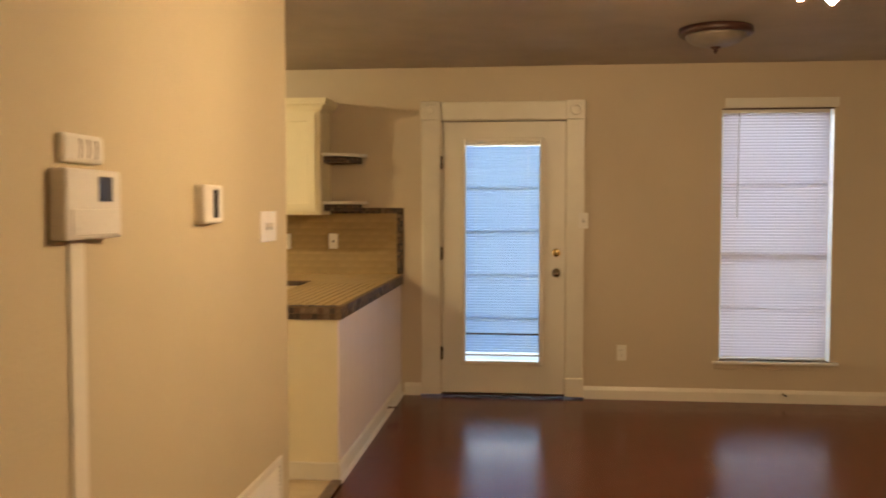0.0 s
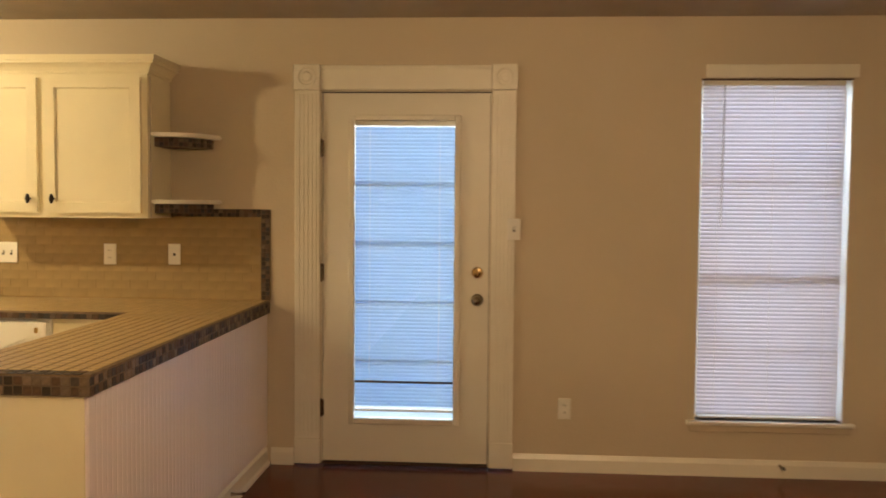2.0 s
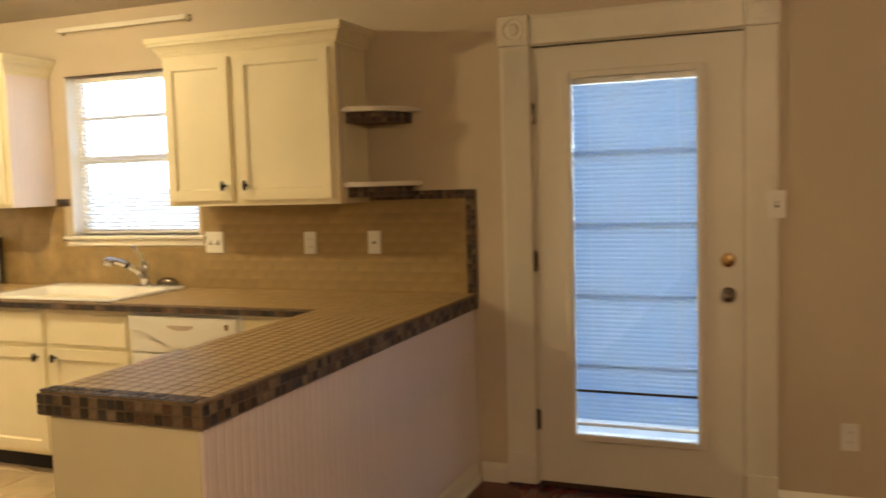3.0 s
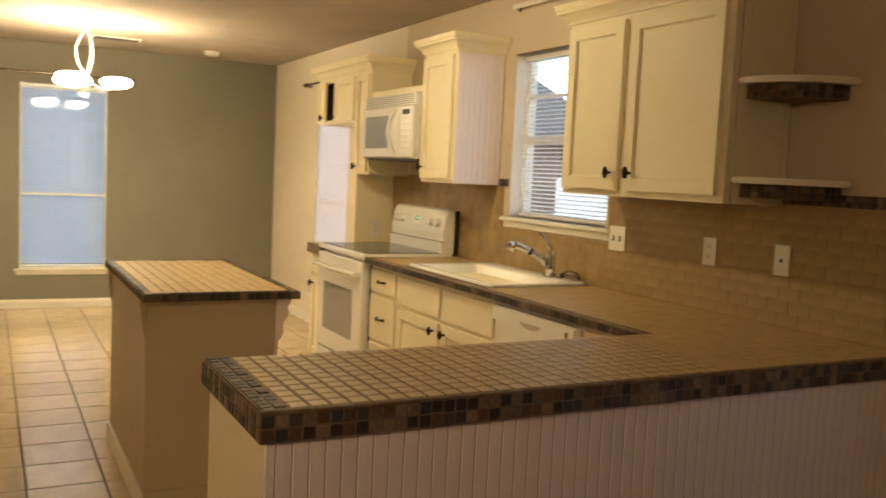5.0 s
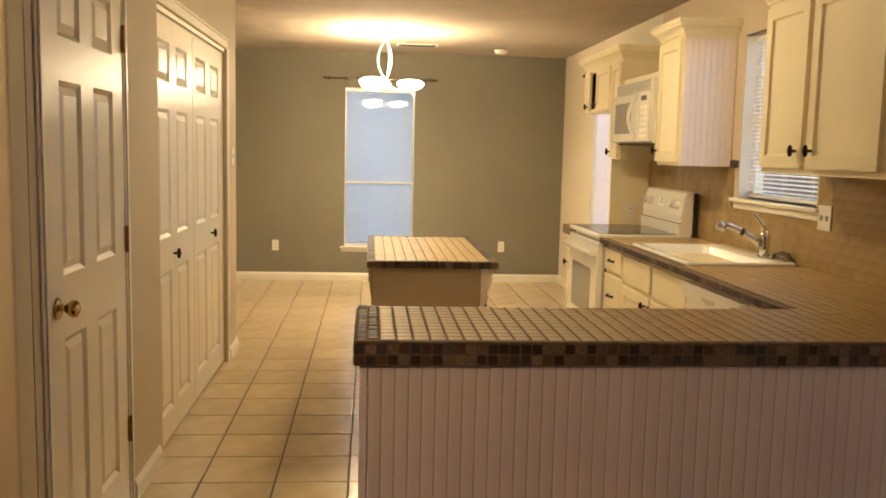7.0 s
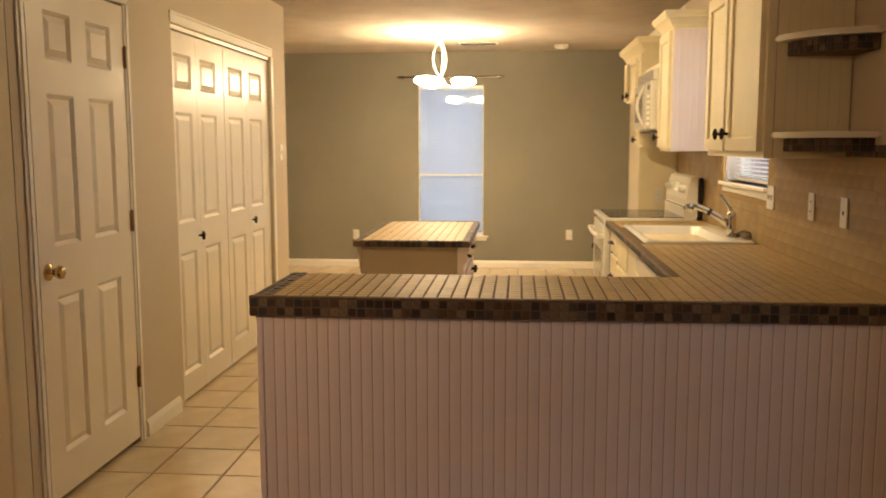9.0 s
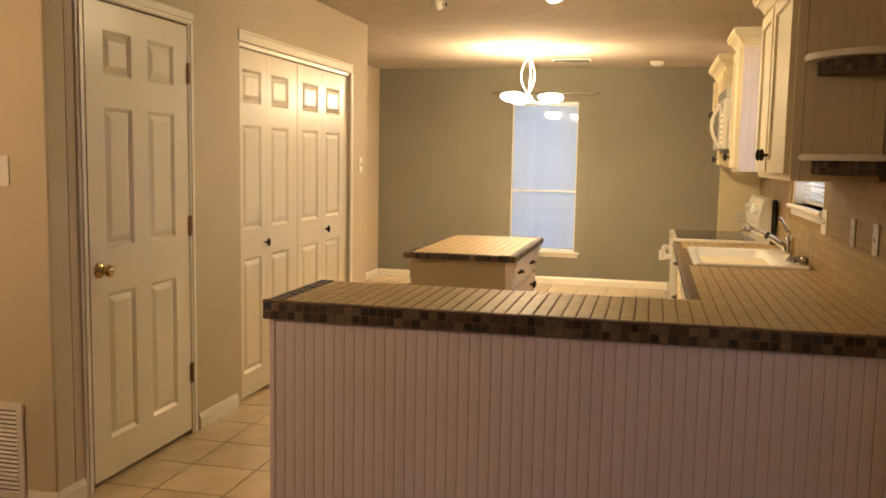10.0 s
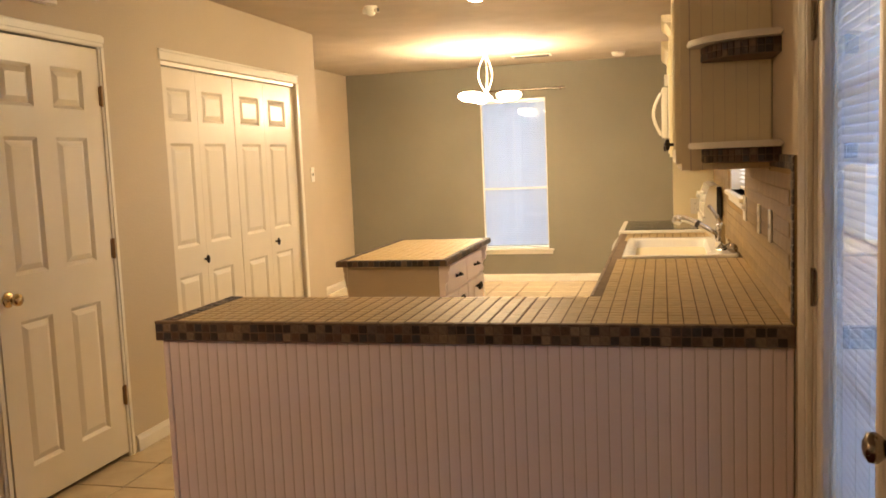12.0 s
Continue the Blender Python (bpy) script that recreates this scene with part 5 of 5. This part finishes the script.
# ---- lamps ----
LAMP = thing("ceiling_light", (1.04, 5.29, TOP), "flush ceiling light with a dark wooden rim, unlit", "ceiling light")
part("rim", lathe(bmesh.new(), Matrix.Translation((1.04, 5.29, 0)), [(0.17, 2.44), (0.205, 2.435), (0.21, 2.405), (0.195, 2.392), (0.17, 2.395)], 40), M_RIM, LAMP, smooth=True)
part("bowl", lathe(bmesh.new(), Matrix.Translation((1.04, 5.29, 0)), [(0.172, 2.40), (0.165, 2.38), (0.135, 2.352), (0.08, 2.333), (0.02, 2.327)], 40), M_FROST, LAMP, "frosted glass bowl", smooth=True)
part("finial", lathe(bmesh.new(), Matrix.Translation((1.04, 5.29, 0)), [(0.028, 2.332), (0.03, 2.323), (0.012, 2.316), (0.014, 2.305), (0.004, 2.29)], 16), M_RIM, LAMP, smooth=True)

FX = Vector((0.822, 2.639, 0))
FIX = thing("living_light", (FX.x, FX.y, TOP), "ceiling fixture with four small lit bulbs", "ceiling light")
part("canopy", lathe(bmesh.new(), Matrix.Translation(FX), [(0.075, 2.44), (0.07, 2.415), (0.022, 2.40), (0.018, 2.17), (0.045, 2.15), (0.04, 2.11), (0.01, 2.10)], 24), M_RIM, FIX, smooth=True)
for k in range(4):
    a = radians(72 + 90 * k)
    d = Vector((math.cos(a), math.sin(a), 0))
    c = FX + Vector((0, 0, 2.098))
    part("arm", tube(bmesh.new(), arc(c + d * 0.03, c + d * 0.082, (0, 0, 0.02), 6), 0.007, 8), M_RIM, FIX)
    part("socket", lathe(bmesh.new(), Matrix.Translation(c + d * 0.082), [(0.014, 0.012), (0.016, -0.02), (0.013, -0.03)], 14), M_RIM, FIX)
    part("bulb", lathe(bmesh.new(), Matrix.Translation(c + d * 0.082), [(0.010, -0.03), (0.016, -0.05), (0.019, -0.075), (0.015, -0.1), (0.004, -0.112)], 16), M_BULB, FIX, "lit warm bulb", smooth=True)

KX, KY = -3.185, 5.172
KL = thing("kitchen_light", (KX, KY, TOP), "small flush kitchen ceiling light with a lit globe", "ceiling light")
part("collar", lathe(bmesh.new(), Matrix.Translation((KX, KY, 0)), [(0.1, 2.44), (0.105, 2.432), (0.095, 2.415), (0.07, 2.405), (0.064, 2.36), (0.06, 2.35)], 36), M_WHITEMETAL, KL, smooth=True)
part("globe", lathe(bmesh.new(), Matrix.Translation((KX, KY, 2.352)), [(0.056 * math.cos(radians(a)), -0.05 * math.sin(radians(a))) for a in range(0, 86, 12)] + [(0.003, -0.05)], 28), M_DOME, KL, "lit glass globe", smooth=True)

SP = thing("ceiling_spotlight", (-3.80, 4.345, TOP), "small white unlit twin spotlight under the kitchen ceiling", "spotlight")
part("mount", lathe(bmesh.new(), Matrix.Translation((-3.80, 4.345, 0)), [(0.042, 2.44), (0.042, 2.43), (0.034, 2.418), (0.03, 2.395), (0.016, 2.38), (0.004, 2.378)], 22), M_WHITEMETAL, SP, smooth=True)
for s_ in (-1, 1):
    d = Vector((0.25 * s_, 0.97 * s_, 0)).normalized()
    p0 = Vector((-3.80, 4.345, 2.412)) + d * 0.028
    part("head", lathe(bmesh.new(), axis_at(p0, d), [(0.012, 0), (0.016, 0.006), (0.018, 0.026)], 16), M_WHITEMETAL, SP)
    part("lens", lathe(bmesh.new(), axis_at(p0 + d * 0.0262, d), [(0.016, 0), (0.012, 0.004)], 16), M_SLOT, SP, "dark spotlight lens")
DT = thing("heat_detector", (-3.705, 6.02, TOP), "squat round white detector on the kitchen ceiling", "detector")
part("base", lathe(bmesh.new(), Matrix.Translation((-3.705, 6.02, 0)), [(0.058, 2.44), (0.058, 2.43), (0.052, 2.428)], 28), M_PLASTIC, DT)
part("cap", lathe(bmesh.new(), Matrix.Translation((-3.705, 6.02, 0)), [(0.05, 2.428), (0.05, 2.41), (0.042, 2.402), (0.004, 2.401)], 28), M_PLASTIC, DT, smooth=True)
CP = thing("ceiling_plate", (-3.185, 5.845, TOP), "flat white cover plate on the kitchen ceiling", "cover plate")
part("plate", box(WORLD, -3.25, -3.12, 5.80, 5.89, 2.428, 2.4395, bev=0.004, seg=2), M_PLASTIC, CP)
part("screw", lathe(bmesh.new(), Matrix.Translation((-3.185, 5.845, 0)), [(0.005, 2.4285), (0.004, 2.4262)], 10), M_NICKEL, CP)

# dining chandelier: a looped stem and three saucer shades
CH = Vector((-6.39, 4.585, 0))
CHAN = thing("chandelier", (CH.x, CH.y, TOP), "white chandelier with a looped stem and three lit oval shades", "chandelier")
part("canopy", lathe(bmesh.new(), Matrix.Translation(CH), [(0.065, 2.44), (0.06, 2.42), (0.02, 2.41), (0.012, 2.38)], 24), M_WHITEMETAL, CHAN)
for s in range(3):
    a = radians(20 + 120 * s)
    pts = arc(CH + Vector((0, 0, 2.385)), CH + Vector((0, 0, 2.02)), (0.075 * math.cos(a), 0.075 * math.sin(a), 0), 14)
    part("loop", tube(bmesh.new(), pts, 0.0075, 10), M_WHITEMETAL, CHAN, smooth=True)
part("hub", lathe(bmesh.new(), Matrix.Translation(CH), [(0.012, 2.03), (0.035, 2.01), (0.045, 1.985), (0.035, 1.955), (0.008, 1.935)], 24), M_WHITEMETAL, CHAN, smooth=True)
for s in range(3):
    a = radians(88 + 120 * s)
    d = Vector((math.cos(a), math.sin(a), 0))
    c = CH + d * 0.215
    part("arm", tube(bmesh.new(), arc(CH + Vector((0, 0, 1.975)) + d * 0.03, c + Vector((0, 0, 1.955)), (0, 0, -0.03), 8), 0.008, 8), M_WHITEMETAL, CHAN)
    prof = [(0.02, 1.945), (0.075, 1.955), (0.112, 1.98), (0.115, 2.0), (0.095, 2.018), (0.06, 2.028)]
    part("shade", lathe(bmesh.new(), Matrix.Translation(c), prof, 28), M_SHADE, CHAN, "lit frosted glass shade", smooth=True)

# ---- plates, controls and small things ----
def outlet(T, u, v, label, d0=0.0, kind="outlet", wide=0):
    root = thing("wall_outlet" if kind == "outlet" else "light_switch", T @ Vector((u, v, d0)), label, kind)
    w = wide if wide else 0.058 if kind == "double switch" else 0.035
    part("plate", box(T, u - w, u + w, v - 0.0575, v + 0.0575, d0, d0 + 0.006, bev=0.003, seg=2), M_PLASTIC, root)
    if kind == "outlet":
        for s in (-0.02, 0.02):
            f = part("socket", box(T, u - 0.016, u + 0.016, v + s - 0.014, v + s + 0.014, d0 + 0.006, d0 + 0.0085, bev=0.002), M_PLASTIC, root)
            for k in (-0.006, 0.006):
                part("slot", box(T, u + k - 0.0012, u + k + 0.0012, v + s - 0.004, v + s + 0.005, d0 + 0.0085, d0 + 0.009), M_SLOT, f)
    elif kind == "phone jack":
        part("jack", box(T, u - 0.007, u + 0.007, v - 0.008, v + 0.006, d0 + 0.006, d0 + 0.0075), M_SLOT, root)
    else:
        for k in ((-0.023, 0.023) if kind == "double switch" else (0,)):
            part("toggle", box(T, u + k - 0.005, u + k + 0.005, v - 0.004, v + 0.012, d0 + 0.006, d0 + 0.016, bev=0.002), M_PLASTIC, root)
            part("toggle_slot", box(T, u + k - 0.007, u + k + 0.007, v - 0.013, v + 0.013, d0 + 0.006, d0 + 0.0066), M_SLOT, root)
    return root


outlet(TB, 0.65, 0.335, "white duplex outlet low on the beige wall")
outlet(TB, 0.365, 1.308, "white light switch beside the exterior door", 0.018, "switch")
outlet(TB, -1.505, 1.15, "white phone jack plate on the backsplash", 0.01, "phone jack")
outlet(TB, -1.87, 1.147, "white duplex outlet on the backsplash", 0.01)
outlet(TB, -2.46, 1.15, "white double switch plate beside the kitchen window", 0.01, "double switch")
outlet(TC, 3.453, 0.372, "white outlet on the grey dining wall")
outlet(TC, 5.899, 0.385, "white outlet on the grey dining wall beside the kitchen")
outlet(TP, -4.60, 1.35, "white light switch on the closet wall", 0.0, "switch")
outlet(TL, 3.275, 1.335, "wide white light switch plate at the end of the hall wall", 0.0, "double switch", 0.095)
outlet(wallframe((-5.027, 0), (0, 1), (1, 0)), 6.41, 1.0, "cream outlet on the refrigerator end panel")

# alarm keypad, chime and cable duct on the hall wall
KP = thing("alarm_keypad", (XL, 2.0, 1.34), "white alarm keypad with a small dark screen", "keypad")
part("case", box(TL, 1.80, 2.04, 1.338, 1.49, 0.0, 0.04, bev=0.006, seg=2), M_PLASTIC, KP)
part("screen", box(TL, 1.935, 1.995, 1.42, 1.475, 0.04, 0.0415, bev=0.001), M_SCREEN, KP, "small dark screen")
part("key_cover", box(TL, 1.82, 2.02, 1.346, 1.405, 0.04, 0.043, bev=0.002), M_PLASTIC, KP)
SG = thing("alarm_sounder", (XL, 1.96, 1.5), "small beige sounder box with slots above the keypad", "sounder")
part("case", box(TL, 1.83, 2.0, 1.503, 1.566, 0.0, 0.022, bev=0.009, seg=2), M_PLASTIC, SG)
for k in range(3):
    F = TL @ Matrix.Translation((1.885 + 0.034 * k, 1.534, 0.022))
    part("sound_arc", tube(bmesh.new(), [F @ Vector((0.012 * math.cos(radians(w)), 0.022 * math.sin(radians(w)), 0)) for w in range(-70, 71, 20)], 0.0022, 6), M_RAIL, SG)
tagged(part("cable_duct", box(TL, 1.866, 1.932, 0.083, 1.336, 0.0, 0.008, bev=0.003), M_TRIM), "cream painted cable duct down the hall wall", "cable duct")
TH = thing("thermostat", (XL, 2.76, 1.36), "white wall thermostat with a dark window", "thermostat")
part("case", box(TL, 2.565, 2.72, 1.358, 1.475, 0.0, 0.035, bev=0.008, seg=2), M_PLASTIC, TH)
part("window", box(TL, 2.635, 2.675, 1.375, 1.46, 0.035, 0.0365, bev=0.001), M_SCREEN, TH)
CHM = thing("door_chime", (-1.60, YP, 2.18), "white box of a door chime above the pantry door", "door chime")
part("cover", box(TP, -1.705, -1.50, 2.182, 2.325, 0.0, 0.045, bev=0.006, seg=2), M_PLASTIC, CHM)
for k in range(6):
    part("sound_slot", box(TP, -1.67 + 0.026 * k, -1.658 + 0.026 * k, 2.20, 2.305, 0.045, 0.0465), M_RAIL, CHM)
VG = thing("return_air_grille", (XL, 3.13, 0.05), "white louvred return air grille low on the hall wall", "grille")
bm = bmesh.new()
for a0, a1, c, d in ((2.85, 2.88, 0.04, 0.43), (3.37, 3.4, 0.04, 0.43), (2.88, 3.37, 0.04, 0.07), (2.88, 3.37, 0.40, 0.43)):
    bx(bm, TL, a0, a1, c, d, 0.0, 0.014, bev=0.003)
part("frame", bm, M_TRIM, VG)
part("backing", box(TL, 2.88, 3.37, 0.07, 0.40, 0.0005, 0.002), M_SLOT, VG)
lv = alike("louvre", box(TL.to_3x3().to_4x4() @ Matrix.Rotation(radians(35), 4, "X"), -0.244, 0.244, -0.0012, 0.0012, -0.007, 0.007), M_TRIM)
for k in range(18):
    piece("louvre", lv, VG, TL @ Vector((3.125, 0.085 + 0.0178 * k, 0.008)))

# ceiling fittings
SD = thing("smoke_detector", (-7.47, 5.757, TOP), "round white smoke detector on the ceiling", "smoke detector")
part("base", lathe(bmesh.new(), Matrix.Translation((-7.47, 5.757, 0)), [(0.07, 2.44), (0.07, 2.43), (0.062, 2.405), (0.04, 2.398), (0.005, 2.398)], 28), M_PLASTIC, SD, smooth=True)
CV = thing("ceiling_vent", (-7.25, 4.9, TOP), "white slotted ceiling air vent", "vent")
part("frame", box(WORLD, -7.33, -7.17, 4.7, 5.1, 2.43, 2.4395, bev=0.003), M_WHITEMETAL, CV)
for k in range(5):
    part("slat", box(WORLD, -7.315 + 0.03 * k, -7.30 + 0.03 * k, 4.72, 5.08, 2.427, 2.4302), M_SLOT, CV)


def door_stop(p, d, label):
    root = thing("door_stop", p, label, "door stop")
    p, d = Vector(p), Vector(d)
    part("spring", tube(bmesh.new(), [p, p + d * 0.02, p + d * 0.055], 0.006, 8, [0.009, 0.006, 0.006]), M_NICKEL, root)
    part("tip", tube(bmesh.new(), [p + d * 0.055, p + d * 0.07], 0.009, 8), M_SLOT, root)


door_stop((1.80, YB - 0.016, 0.055), (0, -1, 0.05), "small spring door stop on the baseboard")
door_stop((-0.975, 5.85, 0.05), (1, 0, 0.05), "small spring door stop on the peninsula skirting")

# ---- outdoors ----
tagged(part("ground", box(WORLD, -400, 400, -400, 400, -0.45, -0.25), M_GRASS), "lawn round the house", "ground", kind="structure")
tagged(part("pavement", box(WORLD, -12, 6, YB + 0.155, 11.5, -0.25, -0.15), M_PATIO), "pale concrete patio outside the door", "pavement", kind="structure")
# glowing panel added as bright sky; it also lights the north windows
tagged(part("backdrop", box(WORLD, -160, 160, 62, 62.2, -0.25, 13), M_HAZE), "added glowing panel standing in for the overcast distance", "backdrop", kind="structure")
FN = thing("fence", (-12, 19, -0.25), "weathered pale board fence at the end of the yard", "fence")
board = alike("board", prism(bmesh.new(), wallframe((0, 0), (1, 0), (0, -1)), [(-0.068, 0), (0.068, 0), (0.068, 1.68), (0.04, 1.72), (-0.04, 1.72), (-0.068, 1.68)], 0, 0.02), M_SIDING)
for k in range(165):
    piece("board", board, FN, (-20.6 + 0.142 * k, 19, -0.25))
for z in (0.15, 1.2):
    part("rail", box(WORLD, -20.7, 2.9, 19.001, 19.04, z, z + 0.09), M_SIDING, FN)

HS = thing("neighbour_house", (-33, 17, -0.25), "dark brick neighbouring house with a low grey roof", "house")
part("wall", box(WORLD, -45, -21, 11, 21, -0.25, 2.7), M_BRICK, HS)
part("roof", prism(bmesh.new(), Matrix(((0, 0, 1, 0), (1, 0, 0, 0), (0, 1, 0, 0), (0, 0, 0, 1))), [(10.4, 2.62), (16, 5.2), (21.6, 2.62), (21.6, 2.5), (10.4, 2.5)], -45.5, -20.5), M_ROOF, HS)
for y0 in (13.0, 17.2):
    w = part("window", box(WORLD, -21.0, -20.94, y0, y0 + 1.1, 0.8, 2.1, bev=0.01), M_TRIM, HS)
    part("pane", box(WORLD, -20.94, -20.93, y0 + 0.07, y0 + 1.03, 0.87, 2.03), M_BLACKGLASS, w)

# ---- kitchen floor tiles ----
FT, G = 0.3125, 0.008
ft = alike("floor_tile", box(WORLD, -FT / 2 + G / 2, FT / 2 - G / 2, -FT / 2 + G / 2, FT / 2 - G / 2, -0.01, 0.0, bev=0.002), M_FTILE)
for i in range(-1, 24):
    for j in range(-5, 9):
        xc, yc = -2.258 + FT / 2 - FT * (i - 3), 4.072 + FT * (j + 0.5)
        x0, x1, y0, y1 = max(xc - FT / 2 + G / 2, XC + 0.002), min(xc + FT / 2 - G / 2, -1.02), max(yc - FT / 2 + G / 2, YD + 0.002), min(yc + FT / 2 - G / 2, YB - 0.002)
        if x1 - x0 < 0.03 or y1 - y0 < 0.03 or (xc > -4.7 and yc < 3.4):
            continue
        if x1 - x0 > FT - G - 0.001 and y1 - y0 > FT - G - 0.001:
            piece("floor_tile", ft, FLOOR_TILE, (xc, yc, 0.0))
        else:
            part("floor_tile", box(WORLD, x0, x1, y0, y1, -0.01, 0.0, bev=0.002), M_FTILE, FLOOR_TILE)
